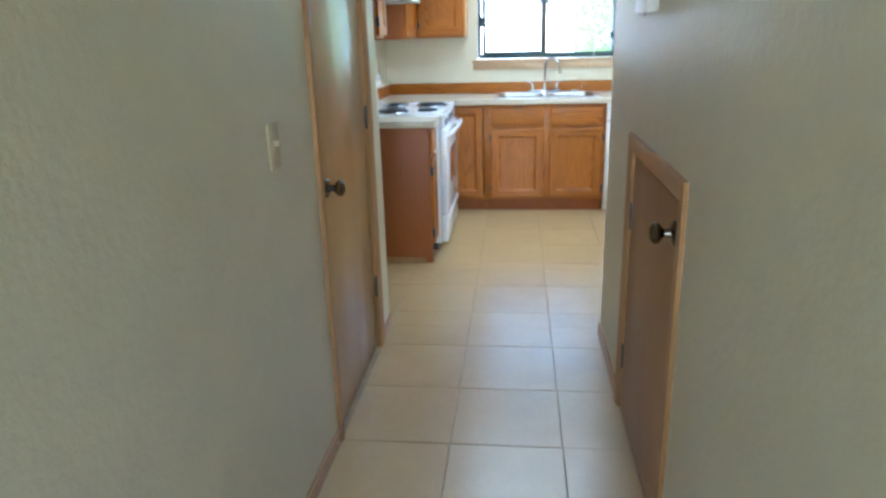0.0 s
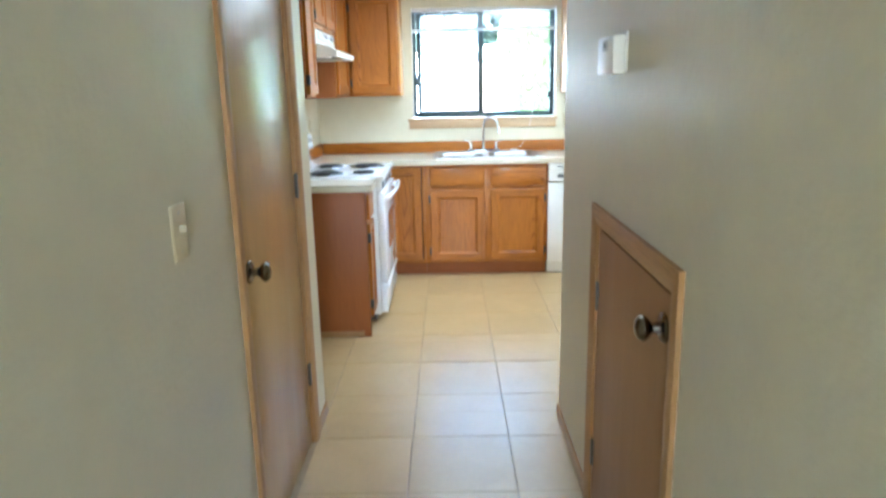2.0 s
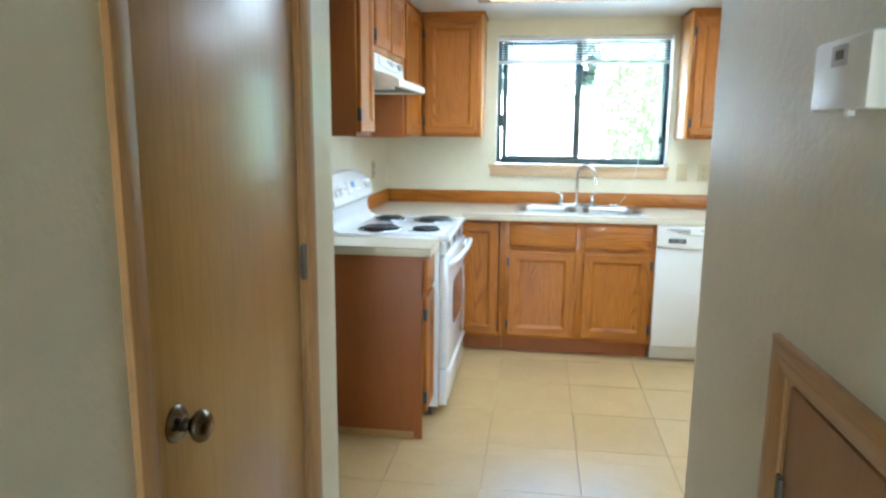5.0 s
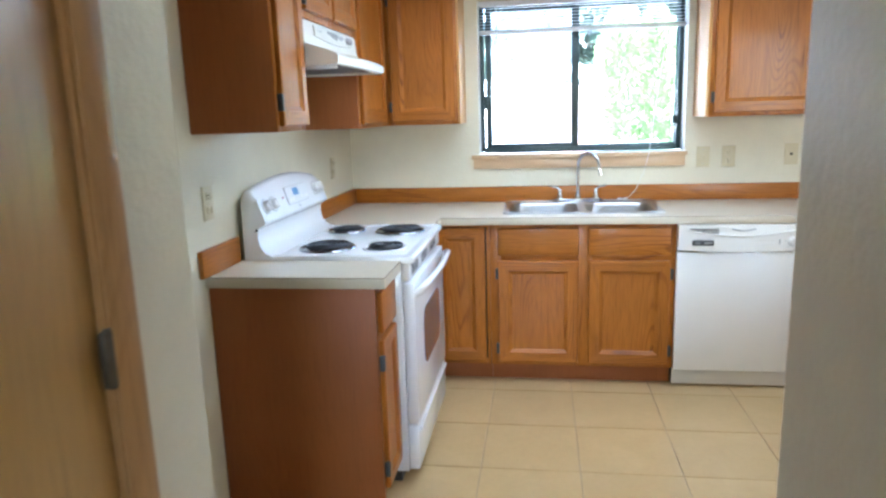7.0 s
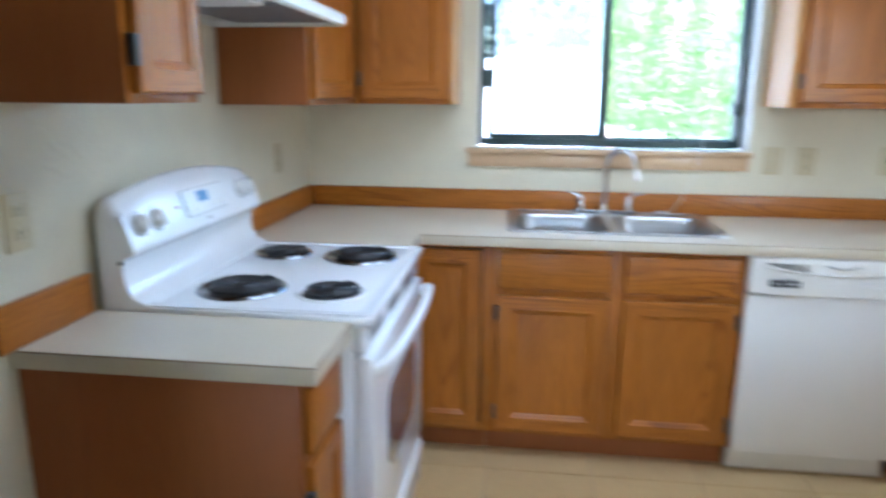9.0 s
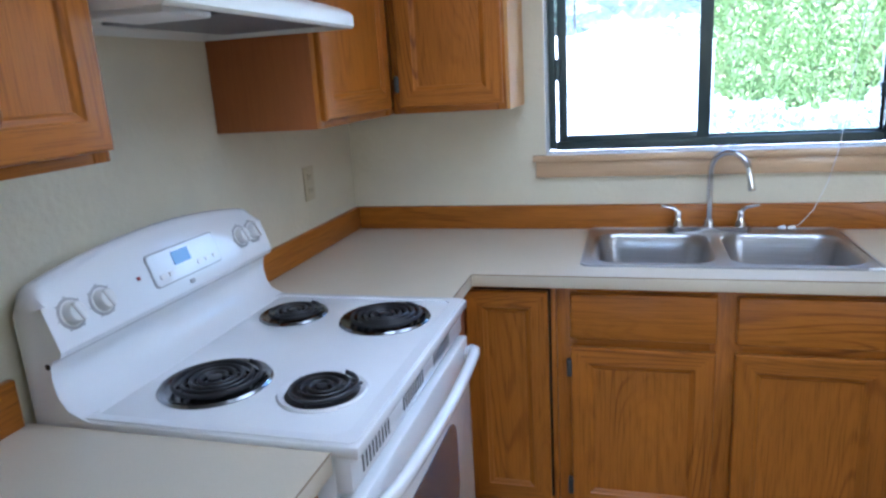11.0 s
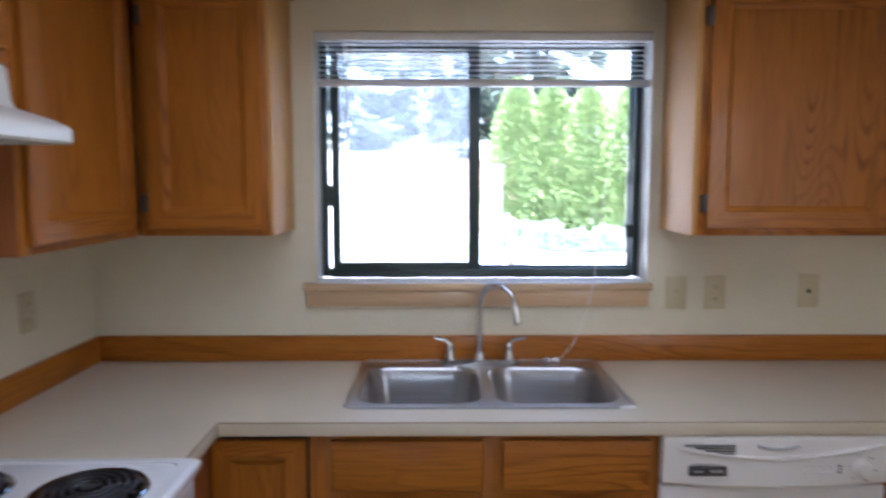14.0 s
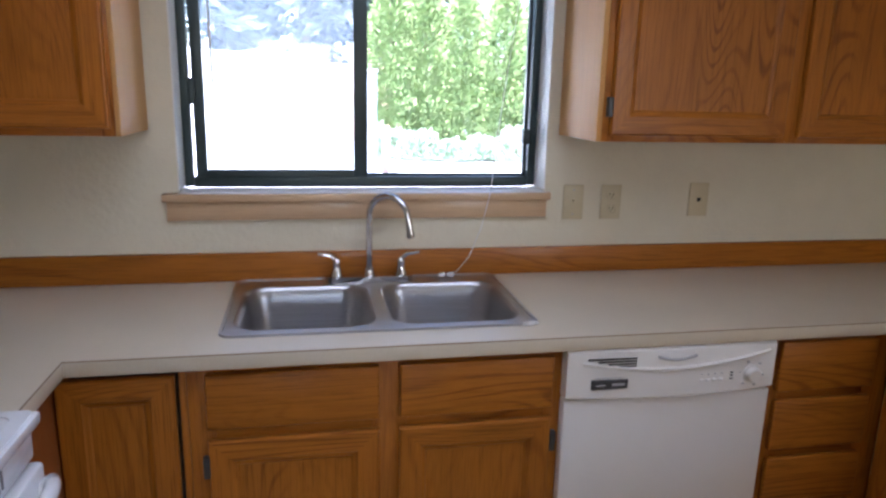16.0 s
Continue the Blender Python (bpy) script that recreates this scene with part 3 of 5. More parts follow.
# ---- cabinets ----
def cab_door(parent, plane, at, u0, u1, z0, z1, face, name="door", frame_w=0.058, hinges=()):
    """A framed door or drawer front with a sunk panel. plane 'y': it faces -y at y = at; 'x': it faces +x or -x (face) at x = at."""
    t = 0.019
    horizontal = OAK_X if plane == "y" else OAK_Y

    def put(bm, a0, a1, d0, d1, zz0, zz1, bevel, slot):
        lo, hi = sorted((at - face * d0, at - face * d1))
        if plane == "y":
            box(bm, a0, a1, lo, hi, zz0, zz1, bevel, slot)
        else:
            box(bm, lo, hi, a0, a1, zz0, zz1, bevel, slot)

    bm = bmesh.new()
    s = 0.013
    loops = []
    for inset, depth in ((0.001, t), (0, 0.006), (0.0015, 0.002), (0.005, 0), (frame_w - 0.003, 0), (frame_w, 0.003), (frame_w + 0.004, 0.0045), (frame_w + 0.009, 0.006), (frame_w + s, 0.0098), (frame_w + s, t)):
        c = [(u0 + inset, z0 + inset), (u1 - inset, z0 + inset), (u1 - inset, z1 - inset), (u0 + inset, z1 - inset)]
        d = at - face * depth
        loops.append([bm.verts.new((u, d, z) if plane == "y" else (d, u, z)) for u, z in c])
    loops.append(loops[0])
    for p, q in zip(loops, loops[1:]):
        for k in range(4):
            n = (k + 1) % 4
            bm.faces.new((p[k], p[n], q[n], q[k])).material_index = 1 if k in (0, 2) else 0
    ob = part(name, bm, [OAK_Z, horizontal], parent, smooth=False)
    a0, a1, b0, b1 = u0 + frame_w, u1 - frame_w, z0 + frame_w, z1 - frame_w
    bm = bmesh.new()
    put(bm, a0 + s, a1 - s, 0.0096, 0.016, b0 + s, b1 - s, 0, 0)
    part("panel", bm, OAK_Z, ob, smooth=False)
    for u, z in hinges:
        bm = bmesh.new()
        put(bm, u - 0.008, u + 0.008, -0.004, 0.016, z - 0.028, z + 0.028, 0.003, 0)
        part("hinge", bm, DARKGREY, ob, "dark hinge")
    return ob


def drawer_front(parent, plane, at, u0, u1, z0, z1, face, name="drawer_front"):
    bm = bmesh.new()
    lo, hi = sorted((at, at - face * 0.019))
    box(bm, *((u0, u1, lo, hi) if plane == "y" else (lo, hi, u0, u1)), z0, z1, 0.006, 0, 3)
    return part(name, bm, OAK_X if plane == "y" else OAK_Y, parent)


FF = CF + 0.038                       # face frame of the sink run; doors stand 19 mm proud of it
DF = FF - 0.019
LF = CX - 0.038                       # face frame of the range run
RF = CR + 0.038
TOE, CARC = 0.105, COUNTER - 0.04


def face_frame(parent, plane, at, face, u0, u1, z0, z1, stiles, rails, label=""):
    """Stiles (u0, u1) and rails (u0, u1, z0, z1), 19 mm thick behind at."""
    bm = bmesh.new()
    def put(a0, a1, b0, b1, slot, d):
        lo, hi = sorted((at - face * d, at - face * 0.019))
        box(bm, *((a0, a1, lo, hi) if plane == "y" else (lo, hi, a0, a1)), b0, b1, 0.001, slot)
    for a0, a1 in stiles:
        put(a0, a1, z0, z1, 0, 0)
    for a0, a1, b0, b1 in rails:
        put(a0, a1, b0, b1, 1, 0.0004)
    return part("face_frame", bm, [OAK_Z, OAK_X if plane == "y" else OAK_Y], parent)


def carcass(parent, *rows):
    for row in rows:
        part("carcass_board", boxes(row), PANEL, parent, smooth=False)


# sink base
cab = thing("sink_base_cabinet", (0.5, KW - 0.3, 0), "honey oak sink base cabinet with two doors and false drawer fronts", "cabinet")
carcass(cab, (0.03, 0.05, FF + 0.019, KW - 0.01, TOE, CARC), (0.93, 0.95, FF + 0.019, KW - 0.01, TOE, CARC), (0.05, 0.93, FF + 0.019, KW - 0.01, TOE, TOE + 0.018), (0.05, 0.93, KW - 0.02, KW - 0.01, TOE, CARC))
face_frame(cab, "y", FF, -1, 0.02, 0.96, TOE, CARC, [(0.018, 0.078), (0.458, 0.545), (0.915, 0.962)], [(a, b, z0, z1) for a, b in ((0.078, 0.458), (0.545, 0.915)) for z0, z1 in ((TOE, 0.145), (0.67, 0.72), (0.845, CARC))])
drawer_front(cab, "y", DF, 0.06, 0.475, 0.708, 0.852, -1, "false_drawer_front")
drawer_front(cab, "y", DF, 0.527, 0.933, 0.708, 0.852, -1, "false_drawer_front")
cab_door(cab, "y", DF, 0.06, 0.475, 0.125, 0.68, -1, hinges=((0.055, 0.61), (0.055, 0.2)))
cab_door(cab, "y", DF, 0.527, 0.933, 0.125, 0.68, -1, hinges=((0.939, 0.61), (0.939, 0.2)))
part("toe_kick", boxes((0.02, 0.96, FF + 0.07, FF + 0.085, 0, TOE)), PANEL, cab, smooth=False)

# blind corner beside the range
cab = thing("corner_base_cabinet", (-0.3, KW - 0.3, 0), "honey oak corner base cabinet with one narrow door", "cabinet")
carcass(cab, (-0.86, -0.84, 5.75, KW - 0.01, TOE, CARC), (-0.84, 0.016, KW - 0.02, KW - 0.01, TOE, CARC), (LF - 0.02, LF - 0.0, 5.712, FF + 0.02, TOE, CARC), (-0.84, LF - 0.02, 5.712, 5.73, TOE, CARC))
face_frame(cab, "y", FF, -1, LF, 0.016, TOE, CARC, [(LF, LF + 0.03), (0.0, 0.0165)], [(LF + 0.03, 0.0, TOE, 0.135), (LF + 0.03, 0.0, 0.858, CARC)])
# near-black sheet drawn in place of the shade behind the corner door
part("gap_shade", boxes((LF + 0.03, 0.0, FF + 0.012, FF + 0.018, 0.135, 0.858)), SHADOW, cab, smooth=False)
cab_door(cab, "y", DF, LF + 0.006, -0.007, 0.125, 0.854, -1, hinges=())
part("toe_kick", boxes((LF - 0.02, 0.018, FF + 0.07, FF + 0.085, 0, TOE)), PANEL, cab, smooth=False)

# drawer unit right of the dishwasher
cab = thing("drawer_base_cabinet", (1.77, KW - 0.3, 0), "honey oak base cabinet with four drawers", "cabinet")
carcass(cab, (1.582, 1.6, FF + 0.019, KW - 0.01, TOE, CARC), (1.6, RF, KW - 0.02, KW - 0.01, TOE, CARC), (1.6, RF, FF + 0.019, KW - 0.02, TOE, TOE + 0.018))
face_frame(cab, "y", FF, -1, 1.582, RF + 0.02, TOE, CARC, [(1.582, 1.625), (1.905, RF + 0.02)], [(1.625, 1.905, a, b) for a, b in ((TOE, 0.14), (0.325, 0.36), (0.49, 0.53), (0.67, 0.71), (0.85, CARC))])
for z0, z1 in ((0.705, 0.856), (0.522, 0.678), (0.352, 0.495), (0.122, 0.328)):
    drawer_front(cab, "y", DF, 1.606, 1.92, z0, z1, -1)
part("toe_kick", boxes((1.582, RF + 0.09, FF + 0.07, FF + 0.085, 0, TOE)), PANEL, cab, smooth=False)

# right run
for k, (y0, y1) in enumerate(((5.5, 5.983), (5.06, 5.498))):
    cab = thing("side_base_cabinet", (KR - 0.3, (y0 + y1) / 2, 0), "honey oak side base cabinet, one drawer over a door", "cabinet", "side run cabinets")
    carcass(cab, (RF + 0.019, KR - 0.01, y0, y0 + 0.018, TOE, CARC), (RF + 0.019, KR - 0.01, y1 - 0.018, y1, TOE, CARC), (RF + 0.019, KR - 0.01, y0 + 0.018, y1 - 0.018, TOE, TOE + 0.018))
    face_frame(cab, "x", RF, -1, y0, y1, TOE, CARC, [(y0, y0 + 0.035), (y1 - 0.09, y1)], [(y0 + 0.035, y1 - 0.09, a, b) for a, b in ((TOE, 0.14), (0.67, 0.715), (0.85, CARC))])
    drawer_front(cab, "x", RF - 0.019, y0 + 0.02, y1 - 0.075, 0.705, 0.856, -1)
    cab_door(cab, "x", RF - 0.019, y0 + 0.02, y1 - 0.075, 0.122, 0.68, -1)
    part("toe_kick", boxes((RF + 0.07, RF + 0.085, y0, y1 + (0.1 if k == 0 else 0), 0, TOE)), PANEL, cab, smooth=False)

# narrow base at the near end of the range run
E0, E1 = 4.684, 4.935
cab = thing("end_base_cabinet", (KL + 0.3, 4.81, 0), "narrow oak base cabinet with a brown veneer end panel", "cabinet")
part("end_panel", boxes((KL + 0.002, LF, E0, E0 + 0.018, 0.0, CARC), bevel=0.001), PANEL, cab, "smooth brown veneer end panel")
part("end_kick_board", boxes((KL + 0.012, LF - 0.04, E0 - 0.008, E0, 0.0, 0.035), bevel=0.002), trim_oak[0], cab)
carcass(cab, (KL + 0.01, LF - 0.02, E1 - 0.018, E1, TOE, CARC), (KL + 0.01, KL + 0.02, E0 + 0.018, E1 - 0.018, TOE, CARC), (KL + 0.02, LF - 0.02, E0 + 0.018, E1 - 0.018, TOE, TOE + 0.018))
face_frame(cab, "x", LF, 1, E0, E1, TOE, CARC, [(E0 + 0.0185, E0 + 0.045), (E1 - 0.04, E1)], [(E0 + 0.045, E1 - 0.04, a, b) for a, b in ((TOE, 0.14), (0.67, 0.715), (0.845, CARC))])
drawer_front(cab, "x", LF + 0.019, E0 + 0.02, E1 - 0.015, 0.705, 0.85, 1)
cab_door(cab, "x", LF + 0.019, E0 + 0.02, E1 - 0.015, 0.122, 0.68, 1, frame_w=0.045, hinges=((E0 + 0.012, 0.6), (E0 + 0.012, 0.2)))
part("toe_kick", boxes((LF - 0.08, LF - 0.065, E0 + 0.018, E1, 0, TOE)), PANEL, cab, smooth=False)

# ---- counters ----
SX0, SX1, SY0, SY1 = 0.082, 0.918, 6.065, 6.582
hole = rounded(SX0 + 0.012, SX1 - 0.012, SY0 + 0.012, SY1 - 0.012, 0.03)
U = [(KL + 0.001, 5.712), (CX, 5.712), (CX, CF), (CR - 0.02, CF), (CR, CF - 0.02), (CR, 5.05), (KR - 0.001, 5.05), (KR - 0.001, KW - 0.001), (KL + 0.001, KW - 0.001)]


def counter_top(name, outline, holes, base, label, bands):
    ct = thing(name, base, label, "countertop")
    part("surface", slab(bmesh.new(), outline, holes, COUNTER - 0.0385, COUNTER), LAMINATE, ct, smooth=False)
    for row in bands:
        part("edge_band", boxes((*row, COUNTER - 0.0385, COUNTER - 0.0012), bevel=0.0006), LAMINATE, ct, "cream laminate edge band")
        x0, x1, y0, y1 = row
        part("seam", boxes((x0 - 0.0004, x1 + 0.0004, y0 - 0.0004, y1 + 0.0004, COUNTER - 0.0032, COUNTER - 0.0008)), SEAM, ct, "thin brown seam line", smooth=False)
    return ct


main_counter = counter_top("countertop", U, [hole], (0.5, 6.3, COUNTER), "cream laminate worktop with a square edge around the sink",
                           [(CX, CX + 0.0015, 5.712, CF - 0.0015), (CX, CR - 0.02, CF - 0.0015, CF), (CR - 0.0015, CR, 5.05, CF - 0.02)])
counter_top("countertop", [(KL + 0.001, 4.67), (CX, 4.67), (CX, 4.938), (KL + 0.001, 4.938)], [], (-0.55, 4.8, COUNTER), "short cream laminate worktop beside the range",
            [(KL + 0.001, CX + 0.0015, 4.6685, 4.67), (CX, CX + 0.0015, 4.67, 4.938)])


def splash_board(row, ax, label="oak backsplash board along the wall"):
    single("backsplash", boxes(row, bevel=0.003), oak[ax], label, "backsplash", "backsplash boards")


SZ = 1.004
splash_board((KL + 0.021, KR - 0.021, KW - 0.019, KW - 0.001, COUNTER + 0.0005, SZ), 0)
splash_board((KL + 0.001, KL + 0.02, 5.72, KW - 0.001, COUNTER + 0.0005, SZ), 1)
splash_board((KL + 0.001, KL + 0.02, 4.63, 4.925, COUNTER + 0.0005, SZ + 0.004), 1)
splash_board((KR - 0.02, KR - 0.001, 5.05, KW - 0.001, COUNTER + 0.0005, SZ), 1)

# ---- wall cabinets ----
UZ0, UZ1 = 1.385, 2.165
UF = KW - 0.305                        # face of back-wall cabinets
UL = KL + 0.305


def crown(parent, row, ax):
    part("top_moulding", boxes(row, bevel=0.004), oak[ax], parent)


cab = thing("wall_cabinet", (-0.35, KW - 0.15, UZ0), "honey oak wall cabinet with one door beside the window", "cabinet", "wall cabinets")
carcass(cab, (UL + 0.003, -0.166, UF + 0.0195, KW - 0.001, UZ0, UZ0 + 0.016), (UL + 0.003, UL + 0.015, UF + 0.0195, KW - 0.001, UZ0 + 0.016, UZ1), (UL + 0.015, -0.166, UF + 0.0195, KW - 0.001, UZ1 - 0.016, UZ1))
part("side_panel", boxes((-0.166, -0.154, UF + 0.0005, KW - 0.001, UZ0, UZ1), bevel=0.001), GLARE_SIDE, cab, "oak side panel paled for window glare")
face_frame(cab, "y", UF, -1, UL, -0.166, UZ0, UZ1, [(UL + 0.003, UL + 0.045), (-0.2, -0.1665)], [(UL + 0.045, -0.2, UZ0, UZ0 + 0.038), (UL + 0.045, -0.2, UZ1 - 0.05, UZ1)])
cab_door(cab, "y", UF - 0.019, UL + 0.03, -0.175, UZ0 + 0.02, UZ1 - 0.03, -1, hinges=((UL + 0.026, UZ0 + 0.1), (UL + 0.026, UZ1 - 0.12)))
crown(cab, (UL + 0.003, -0.143, UF - 0.008, KW - 0.001, UZ1 + 0.0005, KITCHEN_TOP - 0.001), 0)

cab = thing("wall_cabinet", (1.75, KW - 0.15, UZ0), "honey oak wall cabinet with two doors beside the window", "cabinet", "wall cabinets")
part("side_panel", boxes((1.137, 1.153, UF + 0.0005, KW - 0.001, UZ0, UZ1), bevel=0.001), GLARE_SIDE, cab, "oak side panel paled for window glare")
carcass(cab, (1.153, 2.36, UF + 0.0195, KW - 0.001, UZ0, UZ0 + 0.016), (2.345, 2.36, UF + 0.0195, KW - 0.001, UZ0 + 0.016, UZ1), (1.153, 2.345, UF + 0.0195, KW - 0.001, UZ1 - 0.016, UZ1))
face_frame(cab, "y", UF, -1, 1.153, 2.36, UZ0, UZ1, [(1.1535, 1.2), (1.73, 1.805), (2.315, 2.36)], [(a, b, z0, z1) for a, b in ((1.2, 1.73), (1.805, 2.315)) for z0, z1 in ((UZ0, UZ0 + 0.038), (UZ1 - 0.05, UZ1))])
cab_door(cab, "y", UF - 0.019, 1.173, 1.742, UZ0 + 0.02, UZ1 - 0.03, -1, hinges=((1.167, UZ0 + 0.1), (1.167, UZ1 - 0.12)))
cab_door(cab, "y", UF - 0.019, 1.792, 2.34, UZ0 + 0.02, UZ1 - 0.03, -1, hinges=((2.345, UZ0 + 0.1),))
crown(cab, (1.13, 2.362, UF - 0.008, KW - 0.001, UZ1 + 0.0005, KITCHEN_TOP - 0.001), 0)

cab = thing("wall_cabinet", (KL + 0.15, 4.81, UZ0), "narrow honey oak wall cabinet with a brown side beside the hood", "cabinet", "wall cabinets")
N0, N1 = 4.668, 4.94
part("side_panel", boxes((KL + 0.001, UL - 0.0005, N0, N0 + 0.016, UZ0 + 0.015, UZ1), bevel=0.001), PANEL, cab, "brown veneer side panel")
carcass(cab, (KL + 0.001, UL - 0.0195, N0 + 0.016, N1, UZ0 + 0.015, UZ0 + 0.022), (KL + 0.001, UL - 0.0195, N1 - 0.016, N1, UZ0 + 0.022, UZ1), (KL + 0.001, UL - 0.0195, N0 + 0.016, N1 - 0.016, UZ1 - 0.016, UZ1))
face_frame(cab, "x", UL, 1, N0, N1, UZ0 + 0.015, UZ1, [(N0 + 0.0005, N0 + 0.04), (N1 - 0.035, N1)], [(N0 + 0.04, N1 - 0.035, UZ0 + 0.015, UZ0 + 0.04), (N0 + 0.04, N1 - 0.035, UZ1 - 0.05, UZ1)])
cab_door(cab, "x", UL + 0.019, N0 + 0.022, N1 - 0.006, UZ0 + 0.033, UZ1 - 0.03, 1, frame_w=0.05, hinges=((N0 + 0.015, UZ0 + 0.11), (N0 + 0.015, UZ1 - 0.12)))
crown(cab, (KL + 0.001, UL + 0.008, N0 - 0.006, N1, UZ1 + 0.0005, KITCHEN_TOP - 0.001), 1)

HZ = 1.80
cab = thing("wall_cabinet", (KL + 0.15, 5.32, HZ), "short honey oak wall cabinet with two doors above the hood", "cabinet", "wall cabinets")
H0, H1 = 4.955, 5.69
carcass(cab, (KL + 0.001, UL - 0.0195, H0, H0 + 0.016, HZ, UZ1), (KL + 0.001, UL - 0.0195, H1 - 0.016, H1, HZ, UZ1), (KL + 0.001, UL - 0.0195, H0 + 0.016, H1 - 0.016, HZ, HZ + 0.016), (KL + 0.001, UL - 0.0195, H0 + 0.016, H1 - 0.016, UZ1 - 0.016, UZ1))
face_frame(cab, "x", UL, 1, H0, H1, HZ, UZ1, [(H0, H0 + 0.04), (5.295, 5.335), (H1 - 0.04, H1)], [(a, b, z0, z1) for a, b in ((H0 + 0.04, 5.295), (5.335, H1 - 0.04)) for z0, z1 in ((HZ, HZ + 0.04), (UZ1 - 0.05, UZ1))])
cab_door(cab, "x", UL + 0.019, H0 + 0.024, 5.3, HZ + 0.026, UZ1 - 0.03, 1, frame_w=0.05, hinges=((H0 + 0.018, HZ + 0.07),))
cab_door(cab, "x", UL + 0.019, 5.328, H1 - 0.018, HZ + 0.026, UZ1 - 0.03, 1, frame_w=0.05)
crown(cab, (KL + 0.001, UL + 0.008, H0, H1, UZ1 + 0.0005, KITCHEN_TOP - 0.001), 1)

cab = thing("wall_cabinet", (KL + 0.15, 6.1, UZ0), "honey oak corner wall cabinet with a brown side panel", "cabinet", "wall cabinets")
C0, C1 = 5.693, KW - 0.001
part("side_panel", boxes((KL + 0.001, UL - 0.0005, C0, C0 + 0.016, UZ0, UZ1), bevel=0.001), PANEL, cab, "brown veneer side panel")
carcass(cab, (KL + 0.001, UL - 0.0195, C0 + 0.016, C1, UZ0, UZ0 + 0.016), (KL + 0.001, UL - 0.0195, C0 + 0.016, C1, UZ1 - 0.016, UZ1))
face_frame(cab, "x", UL, 1, C0, UF - 0.02, UZ0, UZ1, [(C0 + 0.0005, C0 + 0.045), (UF - 0.075, UF - 0.02)], [(C0 + 0.045, UF - 0.075, UZ0, UZ0 + 0.038), (C0 + 0.045, UF - 0.075, UZ1 - 0.05, UZ1)])
cab_door(cab, "x", UL + 0.019, C0 + 0.028, UF - 0.058, UZ0 + 0.02, UZ1 - 0.03, 1)
crown(cab, (KL + 0.001, UL + 0.008, C0, UF - 0.02, UZ1 + 0.0005, KITCHEN_TOP - 0.001), 1)

# ---- range hood ----
hood = thing("range_hood", (KL, 5.32, 1.63), "white metal range hood under the short wall cabinet", "range hood")
Y0, Y1 = 4.96, 5.688
prof = [(KL + 0.002, 1.798), (-0.572, 1.798), (-0.566, 1.79), (-0.56, 1.725), (-0.552, 1.708), (-0.47, 1.682), (-0.44, 1.668), (-0.434, 1.66), (-0.434, 1.636), (-0.44, 1.63), (-0.45, 1.63), (-0.45, 1.645), (-0.85, 1.645), (KL + 0.002, 1.63)]
part("shell", prism(bmesh.new(), prof, 1, Y0, Y1), HOODW, hood)
for y in (Y0, Y1 - 0.006):
    part("rim", boxes((KL + 0.004, -0.45, y, y + 0.006, 1.63, 1.645)), HOODW, hood, smooth=False)
part("filter", boxes((KL + 0.1, -0.47, Y0 + 0.25, Y1 - 0.05, 1.638, 1.644)), FILTER, hood, "grey mesh filter", smooth=False)
part("lamp_lens", boxes((-0.66, -0.5, Y0 + 0.08, Y0 + 0.22, 1.628, 1.644), bevel=0.006), PLASTIC, hood, "frosted lamp lens")


def face_strip(y0, y1, top, low, proud, bow, n=16):
    """A thin plate on the hood's upright face whose lower edge bows down in the middle."""
    bm = bmesh.new()
    rows = []
    for k in range(n + 1):
        s = k / n
        y = y0 + (y1 - y0) * s
        zl = low - bow * math.sin(math.pi * s)
        x = lambda z: -0.566 + (1.79 - z) * 0.0923
        rows.append([bm.verts.new(p) for p in ((x(top), y, top), (x(top) + proud, y, top - 0.003), (x(zl) + proud, y, zl + 0.003), (x(zl), y, zl))])
    for a, b in zip(rows, rows[1:]):
        for q in range(3):
            bm.faces.new((a[q], b[q], b[q + 1], a[q + 1]))
    bm.faces.new(rows[0]), bm.faces.new(rows[-1][::-1])
    return bm


panel = part("control_panel", face_strip(5.09, 5.6, 1.784, 1.744, 0.007, 0.012), HOODW, hood)
for k in range(22):
    y = 5.25 + 0.0062 * k
    h = 0.026 * math.sin(0.35 + 1.22 * k / 21)
    part("vent_slot", boxes((-0.5605, -0.5552, y, y + 0.003, 1.779 - h, 1.779)), MIDGREY, panel, smooth=False)
part("vent_cover", face_strip(5.388, 5.47, 1.779, 1.764, 0.0085, 0.008), MIDGREY, panel)
for y in (5.52, 5.555):
    part("knob", lathe(bmesh.new(), (-0.557, y, 1.765), (1, 0, 0.09), [(0, 0.016), (0.003, 0.016), (0.0035, 0.0135), (0.011, 0.0125), (0.014, 0.0105), (0.015, 0.004)], 20), MIDGREY, panel)
part("badge", boxes((-0.5595, -0.5555, 5.135, 5.165, 1.766, 1.7695)), MIDGREY, panel, smooth=False)

# ---- range ----
R0, R1, RFX = 4.942, 5.704, -0.2
stove = thing("electric_range", (-0.5, 5.32, 0), "white electric coil-top range between the oak cabinets", "stove")
part("body", boxes((KL + 0.03, RFX - 0.035, R0 + 0.004, R1 - 0.004, 0.05, 0.9), bevel=0.004), ENAMEL, stove)
part("base_frame", boxes((KL + 0.06, RFX - 0.07, R0 + 0.02, R1 - 0.02, 0.0, 0.05)), DARKGREY, stove, smooth=False)
